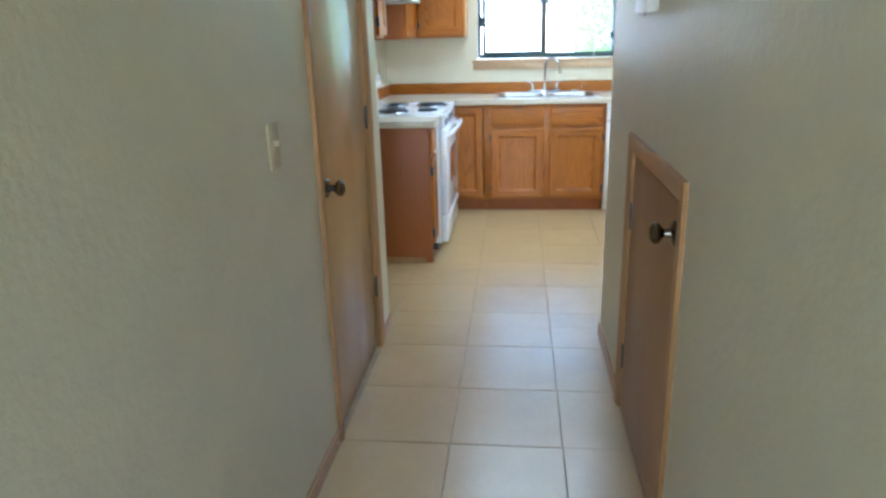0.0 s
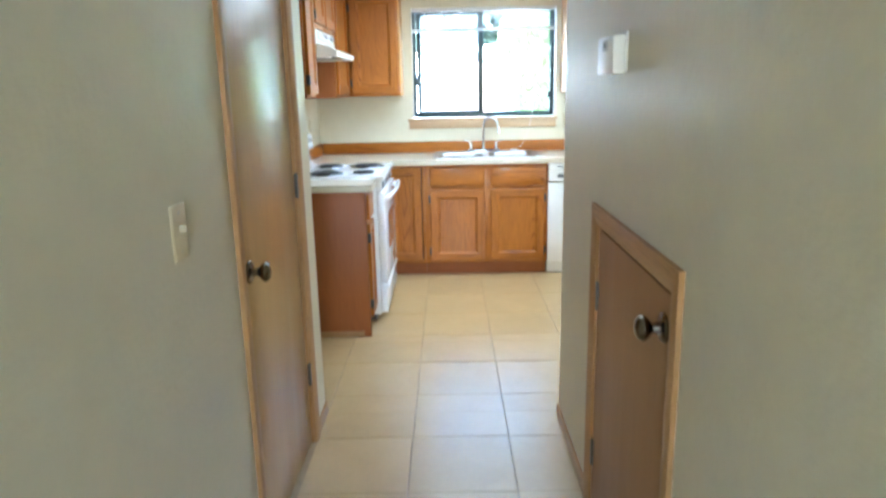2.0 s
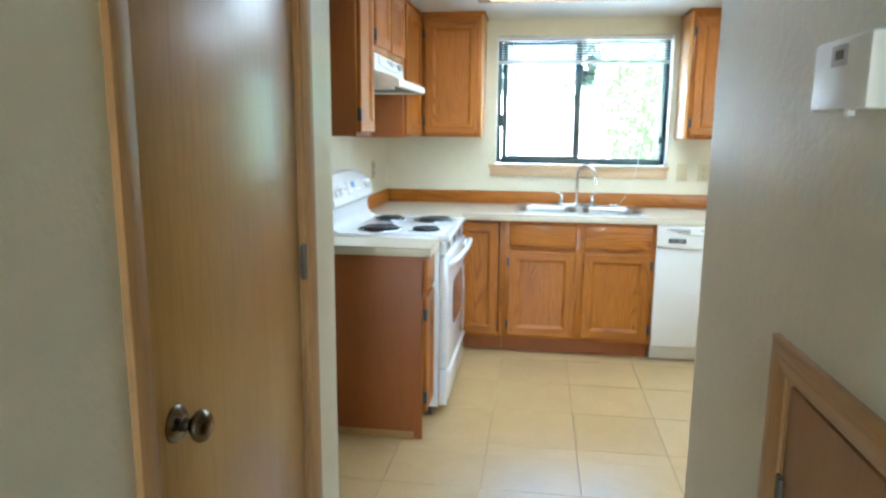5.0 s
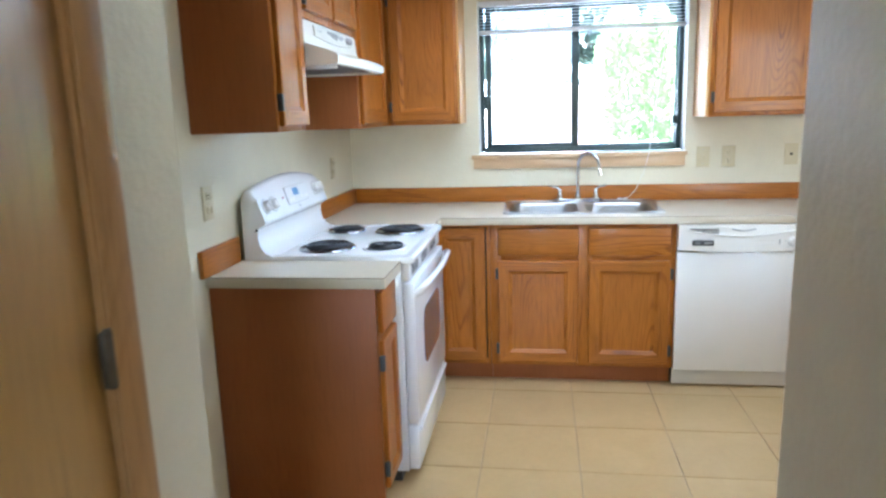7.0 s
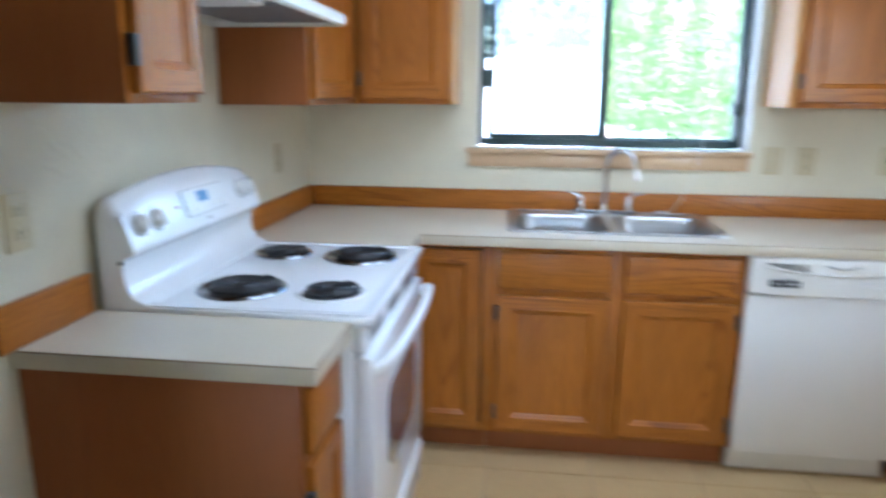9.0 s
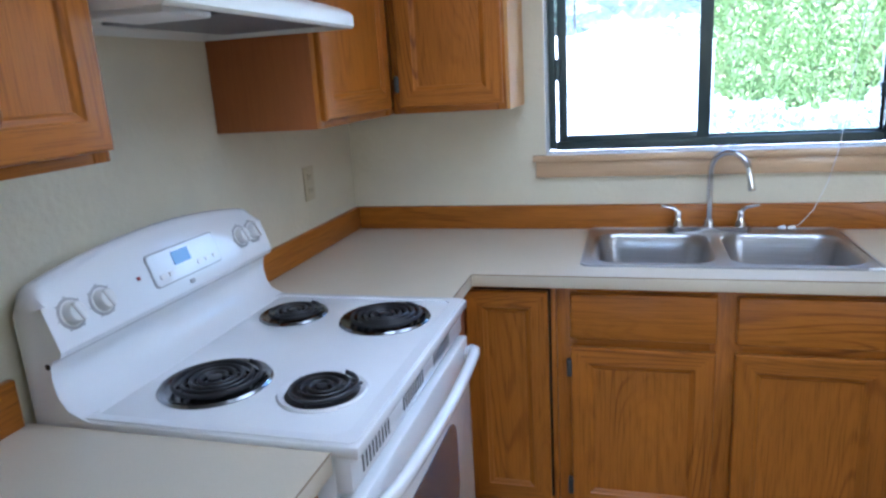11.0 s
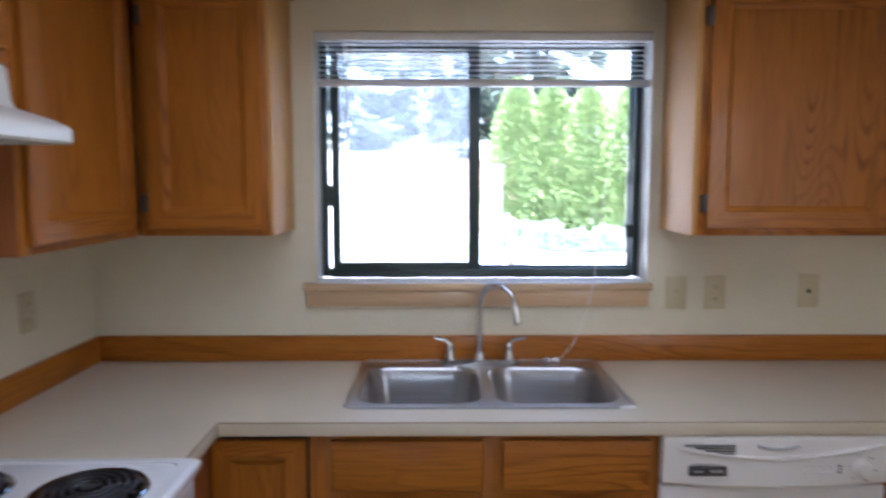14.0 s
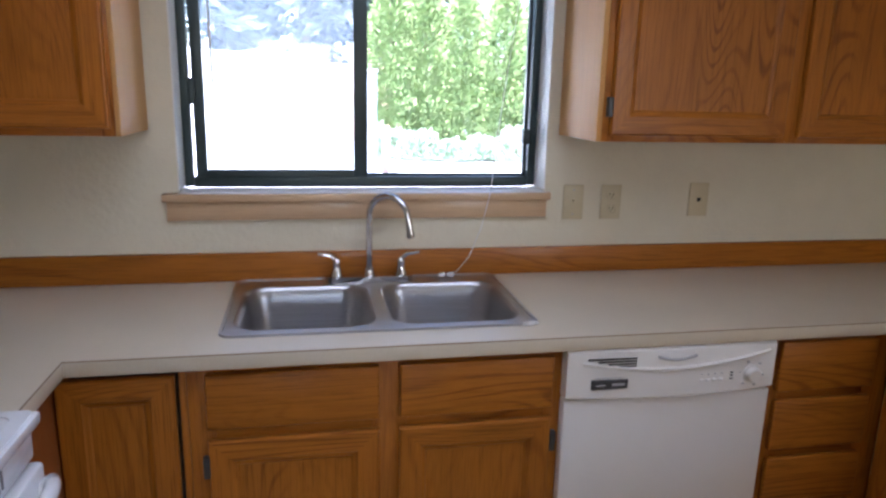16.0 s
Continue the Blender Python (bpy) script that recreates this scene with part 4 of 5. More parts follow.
# cooktop with a raised lip
top = boxes((KL + 0.1, RFX + 0.014, R0, R1, 0.898, 0.922), bevel=0.006)
ring = rounded(-0.735, RFX - 0.022, R0 + 0.03, R1 - 0.03, 0.03)
cook = part("cooktop", top, ENAMEL, stove)
lip = bmesh.new()
outer = rounded(KL + 0.11, RFX + 0.01, R0 + 0.004, R1 - 0.004, 0.02)
slab(lip, outer, [ring], 0.9215, 0.926)
bmesh.ops.bevel(lip, geom=[e for e in lip.edges if e.is_boundary is False and abs(e.verts[0].co.z - e.verts[1].co.z) < 1e-4 and e.verts[0].co.z > 0.925 and e.calc_face_angle(0) > 1], offset=0.003, segments=2, affect="EDGES")
part("cooktop_lip", lip, ENAMEL, cook)


def burner(x, y, r, rim=PAN, look_of="dark chrome drip bowl"):
    bowl = part("drip_bowl", lathe(bmesh.new(), (x, y, 0.9165), (0, 0, 1), [(0.0, r * 0.2), (0.0056, r * 0.3), (0.006, r * 0.9), (0.008, r * 0.98), (0.0118, r * 1.05), (0.0125, r * 1.1), (0.0075, r * 1.14), (0.004, r * 1.14)][:7] + [(0.0055, r * 1.13)], 40), rim, stove, look_of)
    if rim is not PAN:
        part("pan_floor", lathe(bmesh.new(), (x, y, 0.9165), (0, 0, 1), [(0.0062, r * 0.2), (0.0066, r * 0.6), (0.0072, r * 0.98), (0.0068, r * 1.0)], 36), COIL, bowl, "black burner pan")
    turns = 4.2 if r > 0.08 else 3.2
    pts, n = [], int(turns * 28)
    for k in range(n + 1):
        a = 2 * math.pi * turns * k / n
        rr = r * (0.2 + 0.72 * k / n)
        pts.append((x + rr * math.cos(a), y + rr * math.sin(a), 0.9345))
    part("coil", tube(bmesh.new(), pts, 0.0058 if r > 0.08 else 0.0055, 8, 0.75), COIL, bowl, "black heating coil")
    part("coil_hub", lathe(bmesh.new(), (x, y, 0.929), (0, 0, 1), [(0, r * 0.15), (0.008, r * 0.15), (0.009, r * 0.12)], 20), COIL, bowl)
    bm = bmesh.new()
    for a in (0.5, 0.5 + 2.094, 0.5 + 4.189):
        tube(bm, [(x, y, 0.929), (x + r * math.cos(a), y + r * math.sin(a), 0.929)], 0.003, 6)
    part("coil_support", bm, COIL, bowl)


burner(-0.575, 5.13, 0.101)
burner(-0.335, 5.125, 0.078, ENAMEL, "white enamel burner rim")
burner(-0.61, 5.535, 0.078)
burner(-0.355, 5.53, 0.101)

# backguard: a swept profile whose top bows upwards
def backguard():
    bm = bmesh.new()
    rings, n = [], 64
    for k in range(n + 1):
        s = k / n
        y = R0 + 0.002 + (R1 - R0 - 0.004) * s
        e = min(s, 1 - s)
        round_end = 0.028 * (1 - math.sqrt(max(0.0, 1 - (1 - min(1, e / 0.035)) ** 2)))
        t = 1.172 + 0.04 * math.sin(math.pi * s) ** 0.8 - round_end
        prof = [(KL + 0.025, 0.9), (KL + 0.025, t - 0.02), (KL + 0.032, t - 0.006), (KL + 0.045, t), (KL + 0.06, t - 0.002), (KL + 0.07, t - 0.012), (-0.778, 1.14), (-0.757, 1.075), (-0.752, 1.056), (-0.757, 1.045), (-0.772, 1.04),
                (-0.782, 1.028), (-0.786, 1.0), (-0.78, 0.965), (-0.764, 0.94), (-0.735, 0.926), (-0.72, 0.92), (-0.72, 0.9)]
        rings.append([bm.verts.new((x, y, z)) for x, z in prof])
    for a, b in zip(rings, rings[1:]):
        for q in range(len(a)):
            m = (q + 1) % len(a)
            bm.faces.new((a[q], b[q], b[m], a[m]))
    bm.faces.new(rings[0]), bm.faces.new(rings[-1][::-1])
    return bm


guard = part("backguard", backguard(), ENAMEL, stove)
part("screw", lathe(bmesh.new(), (-0.789, R0 + 0.003, 1.027), (0, -1, 0), [(0, 0.006), (0.002, 0.006), (0.003, 0.004), (0.003, 0.001)], 12), BLACK, guard, "dark screw head")
TILT_AXIS = Vector((1, 0, 0.32)).normalized()
face_x = lambda z: -0.778 + (1.14 - z) * 0.323


def dial(y, z=1.115):
    c = (face_x(z) - 0.001, y, z)
    ob = part("control_knob", lathe(bmesh.new(), c, TILT_AXIS, [(0, 0.026), (0.003, 0.026), (0.0035, 0.0225), (0.018, 0.0205), (0.0205, 0.018), (0.021, 0.004)], 28), PLASTIC, guard, "white control knob")
    part("dial_ring", lathe(bmesh.new(), c, TILT_AXIS, [(0.0005, 0.031), (0.0022, 0.031), (0.0026, 0.0295), (0.0026, 0.027)], 32), MIDGREY, guard)
    m = Matrix.Translation(Vector(c) + TILT_AXIS * 0.02) @ TILT_AXIS.to_track_quat("Z", "Y").to_matrix().to_4x4()
    bm = boxes((-0.005, 0.005, -0.02, 0.02, -0.004, 0.006), bevel=0.003)
    bm.transform(m @ Matrix.Rotation(0.3, 4, "Z"))
    part("grip", bm, PLASTIC, guard)
    u, w = Vector((0, 1, 0)), TILT_AXIS.cross(Vector((0, 1, 0)))
    for k in range(7):
        a = radians(-60 + 50 * k)
        p = Vector(c) + 0.033 * (math.cos(a) * u + math.sin(a) * w) + TILT_AXIS * 0.001
        part("dial_mark", boxes((p.x - 0.001, p.x + 0.001, p.y - 0.0022, p.y + 0.0022, p.z - 0.0012, p.z + 0.0012)), MIDGREY, guard, smooth=False)


for y in (5.0, 5.078, 5.585, 5.645):
    dial(y, 1.112 if y < 5.2 else 1.12)


def on_guard(y0, y1, z0, z1, proud, r=0.006):
    """A thin rounded plate lying on the backguard's slanted face."""
    bm = bmesh.new()
    loop = rounded(y0, y1, z0, z1, r, 4)
    a = [bm.verts.new(Vector((face_x(z) - 0.002, y, z))) for y, z in loop]
    b = [bm.verts.new(Vector((face_x(z), y, z)) + TILT_AXIS * proud) for y, z in loop]
    bm.faces.new(b)
    for k in range(len(a)):
        n = (k + 1) % len(a)
        bm.faces.new((a[k], a[n], b[n], b[k]))
    return bm


part("clock_surround", on_guard(5.225, 5.475, 1.085, 1.16, 0.002, 0.012), MIDGREY, guard)
part("clock_panel", on_guard(5.228, 5.472, 1.088, 1.157, 0.004, 0.011), ENAMEL, guard, "glossy white clock panel")
part("display", on_guard(5.305, 5.365, 1.118, 1.148, 0.0055, 0.002), LCD, guard, "blue-grey clock display")
for y, z in ((5.255, 1.105), (5.285, 1.105), (5.39, 1.105), (5.42, 1.105), (5.45, 1.105)):
    part("button", on_guard(y - 0.009, y + 0.009, z - 0.005, z + 0.005, 0.006, 0.003), PLASTIC, guard)
part("oven_lamp", on_guard(5.185, 5.193, 1.118, 1.126, 0.003, 0.0035), RED, guard, "small red indicator lamp")
part("logo_mark", on_guard(5.335, 5.351, 1.066, 1.076, 0.002, 0.003), MIDGREY, guard)

# front: vents, door, drawer
front = part("front_panel", boxes((RFX - 0.036, RFX - 0.004, R0 + 0.004, R1 - 0.004, 0.83, 0.897), bevel=0.005), ENAMEL, stove)
for y0 in (5.06, 5.28, 5.5):
    for k in range(9):
        part("vent_slot", boxes((RFX - 0.006, RFX - 0.003, y0 - 0.068 + 0.016 * k, y0 - 0.061 + 0.016 * k, 0.846, 0.887)), DARKGREY, front, smooth=False)
door = part("oven_door", boxes((RFX - 0.034, RFX + 0.012, R0 + 0.006, R1 - 0.006, 0.255, 0.822), bevel=0.008), ENAMEL, stove)
bm = bmesh.new()
loop = [(p, q) for p, q in rounded(5.12, 5.53, 0.43, 0.67, 0.06)]
lo, hi = [bm.verts.new((RFX + 0.0115, y, z)) for y, z in loop], [bm.verts.new((RFX + 0.0145, y, z)) for y, z in loop]
bm.faces.new(hi)
for k in range(len(loop)):
    n = (k + 1) % len(loop)
    bm.faces.new((lo[k], lo[n], hi[n], hi[k]))
part("oven_window", bm, OVENGLASS, door, "dark oven window glass")
pts = [(RFX + 0.008, R0 + 0.03, 0.775), (RFX + 0.03, R0 + 0.035, 0.79), (RFX + 0.045, R0 + 0.07, 0.8)]
for k in range(9):
    s = k / 8
    pts.append((RFX + 0.05 + 0.012 * math.sin(math.pi * s), R0 + 0.1 + (R1 - R0 - 0.2) * s, 0.803 + 0.004 * math.sin(math.pi * s)))
pts += [(RFX + 0.045, R1 - 0.07, 0.8), (RFX + 0.03, R1 - 0.035, 0.79), (RFX + 0.008, R1 - 0.03, 0.775)]
part("oven_handle", tube(bmesh.new(), pts, 0.0145, 12, 1.25), ENAMEL, door, "white bowed oven handle")
drawer = part("storage_drawer", boxes((RFX - 0.034, RFX + 0.008, R0 + 0.006, R1 - 0.006, 0.06, 0.245), bevel=0.007), ENAMEL, stove)
part("drawer_lip", boxes((RFX + 0.006, RFX + 0.02, R0 + 0.03, R1 - 0.03, 0.215, 0.235), bevel=0.005), ENAMEL, drawer)

# ---- dishwasher ----
W0, W1 = 0.96, 1.569
dw = thing("dishwasher", (1.27, KW - 0.3, 0), "off-white built-in dishwasher with a dial, between oak cabinets", "dishwasher")
part("tub", boxes((W0 + 0.01, W1 - 0.01, FF + 0.01, KW - 0.03, 0.1, 0.865)), DARKGREY, dw, smooth=False)
part("door_panel", boxes((W0, W1, CF + 0.008, FF + 0.01, 0.105, 0.728), bevel=0.004), BISQUE, dw)
part("kick_panel", boxes((W0 + 0.004, W1 - 0.03, FF + 0.035, FF + 0.05, 0.005, 0.098), bevel=0.002), BISQUE, dw)
CY = CF + 0.0
bm = bmesh.new()
n, rows = 24, []
for k in range(n + 1):
    s = k / n
    x = W0 + (W1 - W0) * s
    low = 0.738 - 0.008 * math.sin(math.pi * s)
    bulge = 0.012 * math.sin(math.pi * s)
    rows.append([bm.verts.new(p) for p in ((x, FF + 0.01, 0.871), (x, CY + 0.006, 0.871), (x, CY - bulge * 0.3, 0.865), (x, CY - bulge, 0.79), (x, CY - bulge, low + 0.004), (x, CY - bulge + 0.004, low), (x, FF + 0.01, low))])
for a, b in zip(rows, rows[1:]):
    for q in range(7):
        m = (q + 1) % 7
        bm.faces.new((a[q], b[q], b[m], a[m]))
bm.faces.new(rows[0]), bm.faces.new(rows[-1][::-1])
ctrl = part("control_panel", bm, BISQUE, dw)
# curved ledge over the vents and handle pocket
bm = bmesh.new()
rows = []
for k in range(21):
    s = k / 20
    x = W0 + 0.04 + (W1 - W0 - 0.06) * s
    z = 0.842 - 0.034 * math.sin(math.pi * min(1, 0.08 + 0.92 * s)) ** 0.9
    y = CY - 0.012 * math.sin(math.pi * (x - W0) / (W1 - W0))
    rows.append([bm.verts.new(p) for p in ((x, y - 0.002, z), (x, y - 0.005, z + 0.003), (x, y - 0.005, z + 0.007), (x, y + 0.004, z + 0.009))])
for a, b in zip(rows, rows[1:]):
    for q in range(3):
        bm.faces.new((a[q], b[q], b[q + 1], a[q + 1]))
part("ledge", bm, BISQUE, ctrl)
for k in range(4):
    z = 0.847 - 0.0075 * k
    part("vent_slot", boxes((W0 + 0.055 + 0.028 * k, W0 + 0.19, CY - 0.008, CY - 0.0025, z - 0.002, z + 0.0015)), DARKGREY, ctrl, smooth=False)
bm = tube(bmesh.new(), [(W0 + 0.25 + 0.011 * k, CY - 0.012, 0.848 - 0.010 * math.sin(math.pi * k / 10)) for k in range(11)], 0.004, 8)
part("handle_pocket", bm, MIDGREY, ctrl)
part("name_plate", boxes((W0 + 0.066, W0 + 0.168, CY - 0.0125, CY - 0.003, 0.764, 0.791), bevel=0.003), DARKGREY, ctrl, "dark plastic name plate")
part("name_plate_mark", boxes((W0 + 0.122, W0 + 0.158, CY - 0.0132, CY - 0.012, 0.774, 0.781)), MIDGREY, ctrl, smooth=False)
part("name_plate_mark", boxes((W0 + 0.078, W0 + 0.104, CY - 0.0132, CY - 0.012, 0.775, 0.779)), MIDGREY, ctrl, smooth=False)
part("caption_bar", boxes((W0 + 0.076, W0 + 0.152, CY - 0.0085, CY - 0.003, 0.7945, 0.7965)), MIDGREY, ctrl, smooth=False)
for k in range(4):
    x = W0 + 0.375 + 0.02 * k
    part("button", boxes((x, x + 0.012, CY - 0.0145, CY - 0.006, 0.77, 0.777), bevel=0.002), PLASTIC, ctrl)
    part("button_mark", boxes((x + 0.004, x + 0.008, CY - 0.0122, CY - 0.006, 0.789, 0.792)), MIDGREY, ctrl, smooth=False)
for k in range(3):
    part("button_mark", boxes((W0 + 0.468, W0 + 0.476, CY - 0.0108, CY - 0.004, 0.772 + 0.009 * k, 0.775 + 0.009 * k)), DARKGREY, ctrl, smooth=False)
for a in (-70, -10, 50, 110, 170, 230):
    x, z = W0 + 0.535 + 0.036 * math.cos(radians(a)), 0.783 + 0.036 * math.sin(radians(a))
    part("dial_mark", boxes((x - 0.004, x + 0.004, CY - 0.008, CY - 0.002, z - 0.0013, z + 0.0013)), MIDGREY, ctrl, smooth=False)
part("dial", lathe(bmesh.new(), (W0 + 0.535, CY - 0.004, 0.783), (0, -1, 0), [(0, 0.025), (0.006, 0.025), (0.007, 0.0215), (0.02, 0.0195), (0.023, 0.016), (0.0235, 0.004)], 28), BISQUE, ctrl, "round white dial")

# ---- sink ----
sink = thing("kitchen_sink", (0.5, 6.3, COUNTER), "double-bowl stainless steel drop-in sink", "sink")
B = [(SX0 + 0.03, 0.484), (0.522, SX1 - 0.03)]
BY0, BY1 = SY0 + 0.035, SY1 - 0.09
ZR = COUNTER + 0.0045
holes = [rounded(x0, x1, BY0, BY1, 0.075) for x0, x1 in B]
bm = slab(bmesh.new(), rounded(SX0, SX1, SY0, SY1, 0.035), holes, COUNTER + 0.0004, ZR)
part("rim", bm, STEEL, sink, smooth=False)
bm = bmesh.new()
o, i2 = rounded(SX0 + 0.001, SX1 - 0.001, SY0 + 0.001, SY1 - 0.001, 0.034), rounded(SX0 + 0.012, SX1 - 0.012, SY0 + 0.012, SY1 - 0.012, 0.028)
slab(bm, o, [i2], ZR, ZR + 0.0022)
part("raised_edge", bm, STEEL, sink, smooth=False)
for x0, x1 in B:
    bm = bmesh.new()
    rings = []
    for inset, z, r in ((-0.001, ZR, 0.076), (0.003, ZR - 0.003, 0.074), (0.008, ZR - 0.012, 0.072), (0.013, ZR - 0.04, 0.07), (0.026, ZR - 0.135, 0.068), (0.036, ZR - 0.158, 0.064), (0.052, ZR - 0.171, 0.058), (0.075, ZR - 0.178, 0.05)):
        rings.append([bm.verts.new((x, y, z)) for x, y in rounded(x0 + inset, x1 - inset, BY0 + inset, BY1 - inset, r)])
    for a, b in zip(rings, rings[1:]):
        for k in range(len(a)):
            n = (k + 1) % len(a)
            bm.faces.new((a[k], a[n], b[n], b[k]))
    bm.faces.new(rings[-1])
    bowl = part("bowl", bm, STEEL, sink)
    part("drain", lathe(bmesh.new(), ((x0 + x1) / 2, (BY0 + BY1) / 2 + 0.02, ZR - 0.1785), (0, 0, 1), [(0, 0.045), (0.004, 0.045), (0.005, 0.038), (0.002, 0.03), (0.002, 0.006)], 24), CHROME, bowl, "chrome drain strainer")

bm = bmesh.new()
for dx, dy, r in ((0, 0, 0.013), (0.012, 0.005, 0.011), (-0.011, -0.003, 0.009), (0.021, 0.002, 0.007)):
    lathe(bm, (0.884 + dx, 6.066 + dy, COUNTER + 0.003), (0, 0, 1), [(0, r), (0.003, r * 0.9), (0.0055, r * 0.6), (0.0068, r * 0.1)], 14)
single("caulk_dab", bm, JAMB, "dried white caulk dab on the sink corner", "caulk")

# ---- faucet ----
FXC, FYC = 0.497, SY1 - 0.05
faucet = thing("faucet", (FXC, FYC, ZR), "chrome two-handle gooseneck kitchen faucet on the sink", "faucet")
bm = bmesh.new()
slab(bm, rounded(FXC - 0.14, FXC + 0.14, FYC - 0.031, FYC + 0.024, 0.026), [], ZR + 0.0002, ZR + 0.02)
bmesh.ops.bevel(bm, geom=[e for e in bm.edges if e.verts[0].co.z > ZR + 0.01 and e.verts[1].co.z > ZR + 0.01 and e.calc_face_angle(0) > 1], offset=0.004, segments=2, affect="EDGES")
part("base_plate", bm, CHROME, faucet)
part("spout_collar", lathe(bmesh.new(), (FXC, FYC, ZR + 0.011), (0, 0, 1), [(0, 0.021), (0.01, 0.021), (0.018, 0.017), (0.03, 0.0165), (0.034, 0.013)], 24), CHROME, faucet)
ux, uy = math.cos(radians(-32)), math.sin(radians(-32))
pts = [(FXC, FYC, ZR + 0.03), (FXC, FYC, ZR + 0.1), (FXC, FYC, ZR + 0.2)]
for k in range(1, 13):
    a = radians(180 - 160 * k / 12)
    d = 0.067 + 0.067 * math.cos(a)
    pts.append((FXC + ux * d, FYC + uy * d, ZR + 0.21 + 0.07 * math.sin(a)))
d = 0.138
pts += [(FXC + ux * d, FYC + uy * d, ZR + 0.2), (FXC + ux * (d + 0.005), FYC + uy * (d + 0.005), ZR + 0.17)]
part("spout", tube(bmesh.new(), pts, 0.0105, 14), CHROME, faucet)
p, q = Vector(pts[-1]), Vector(pts[-2])
part("spout_tip", lathe(bmesh.new(), p, (p - q), [(-0.006, 0.0125), (0.008, 0.0128), (0.014, 0.012), (0.014, 0.007)], 16), CHROME, faucet)
for s in (-1, 1):
    x = FXC + s * 0.103
    h = part("handle", lathe(bmesh.new(), (x, FYC, ZR + 0.011), (0, 0, 1), [(0, 0.022), (0.012, 0.0205), (0.024, 0.016), (0.04, 0.0125), (0.05, 0.0135), (0.058, 0.013), (0.064, 0.008)], 24), CHROME, faucet)
    part("lever", tube(bmesh.new(), [(x, FYC, ZR + 0.062), (x + s * 0.006, FYC, ZR + 0.076), (x + s * 0.02, FYC - 0.003, ZR + 0.087), (x + s * 0.04, FYC - 0.008, ZR + 0.091), (x + s * 0.057, FYC - 0.014, ZR + 0.096)], [0.0085, 0.0085, 0.0075, 0.006, 0.0055], 12, 0.8), CHROME, h)


# ---- plates on the walls ----
def wall_plate(name, centre, plane, out, label, kind_of):
    """A small cover plate. plane 'y': on a wall that faces -y; 'x': on a wall that faces out (+1 or -1) along x."""
    cx, cy, cz = centre
    ob = thing(name, centre, label, kind_of)

    def put(u0, u1, d0, d1, z0, z1, bevel):
        if plane == "y":
            return boxes((cx + u0, cx + u1, cy - d1, cy - d0, cz + z0, cz + z1), bevel=bevel)
        a, b = sorted((cx + out * d0, cx + out * d1))
        return boxes((a, b, cy + u0, cy + u1, cz + z0, cz + z1), bevel=bevel)

    part("plate", put(-0.037, 0.037, 0.0003, 0.006, -0.06, 0.06, 0.002), ALMOND, ob)
    if kind_of == "outlet":
        for z in (-0.024, 0.024):
            part("socket", put(-0.016, 0.016, 0.0045, 0.0075, z - 0.014, z + 0.014, 0.004), ALMOND, ob)
            for u in (-0.006, 0.006):
                part("slot", put(u - 0.0012, u + 0.0012, 0.0065, 0.0078, z - 0.002, z + 0.007, 0), BLACK, ob, smooth=False)
            part("slot", put(-0.0022, 0.0022, 0.0065, 0.0078, z - 0.010, z - 0.006, 0), BLACK, ob, smooth=False)
        part("screw", put(-0.003, 0.003, 0.005, 0.0072, -0.003, 0.003, 0.001), ALMOND, ob)
    elif kind_of == "light switch":
        part("toggle", put(-0.0035, 0.0045, 0.004, 0.02, 0.0, 0.014, 0.002), ALMOND, ob, "small toggle lever")
        part("toggle_slot", put(-0.006, 0.006, 0.004, 0.0066, -0.013, 0.013, 0), ALMOND, ob, smooth=False)
        for z in (-0.042, 0.042):
            part("screw", put(-0.003, 0.003, 0.005, 0.0066, z - 0.003, z + 0.003, 0.0008), MIDGREY, ob)
    else:
        part("jack", put(-0.007, 0.007, 0.005, 0.0068, -0.007, 0.007, 0), BLACK, ob, smooth=False)
        for z in (-0.042, 0.042):
            part("screw", put(-0.003, 0.003, 0.005, 0.0066, z - 0.003, z + 0.003, 0.0008), ALMOND, ob)
    return ob


wall_plate("light_switch", (1.203, KW, 1.157), "y", -1, "almond light switch on the wall by the window", "light switch")
wall_plate("outlet", (1.342, KW, 1.157), "y", -1, "almond duplex outlet on the wall by the window", "outlet")
wall_plate("phone_jack", (1.677, KW, 1.163), "y", -1, "almond phone jack plate under the wall cabinet", "phone jack")
wall_plate("outlet", (KL, 6.2, 1.165), "x", 1, "almond duplex outlet in the corner behind the range", "outlet")
wall_plate("outlet", (KL, 4.735, 1.162), "x", 1, "almond duplex outlet above the short worktop", "outlet")
wall_plate("light_switch", (HL, 2.286, 1.15), "x", 1, "almond light switch on the hallway wall", "light switch")

wall_plate("outlet", (HR, 1.79, 0.345), "x", -1, "almond duplex outlet low on the hallway wall", "outlet")

th = thing("thermostat", (HR, 2.81, 1.515), "white digital thermostat on the hallway wall", "thermostat")
part("housing", boxes((HR - 0.038, HR - 0.004, 2.708, 2.892, 1.466, 1.566), bevel=0.006), PLASTIC, th)
part("wall_base", boxes((HR - 0.0045, HR - 0.0004, 2.702, 2.885, 1.47, 1.574), bevel=0.001), PLASTIC, th)
part("screen", boxes((HR - 0.0392, HR - 0.0365, 2.772, 2.825, 1.527, 1.556)), MIDGREY, th, "grey display", smooth=False)
part("screen_digits", boxes((HR - 0.0396, HR - 0.038, 2.785, 2.812, 1.536, 1.549)), DARKGREY, th, smooth=False)
part("lever_tab", boxes((HR - 0.036, HR - 0.026, 2.76, 2.775, 1.458, 1.468), bevel=0.002), PLASTIC, th)


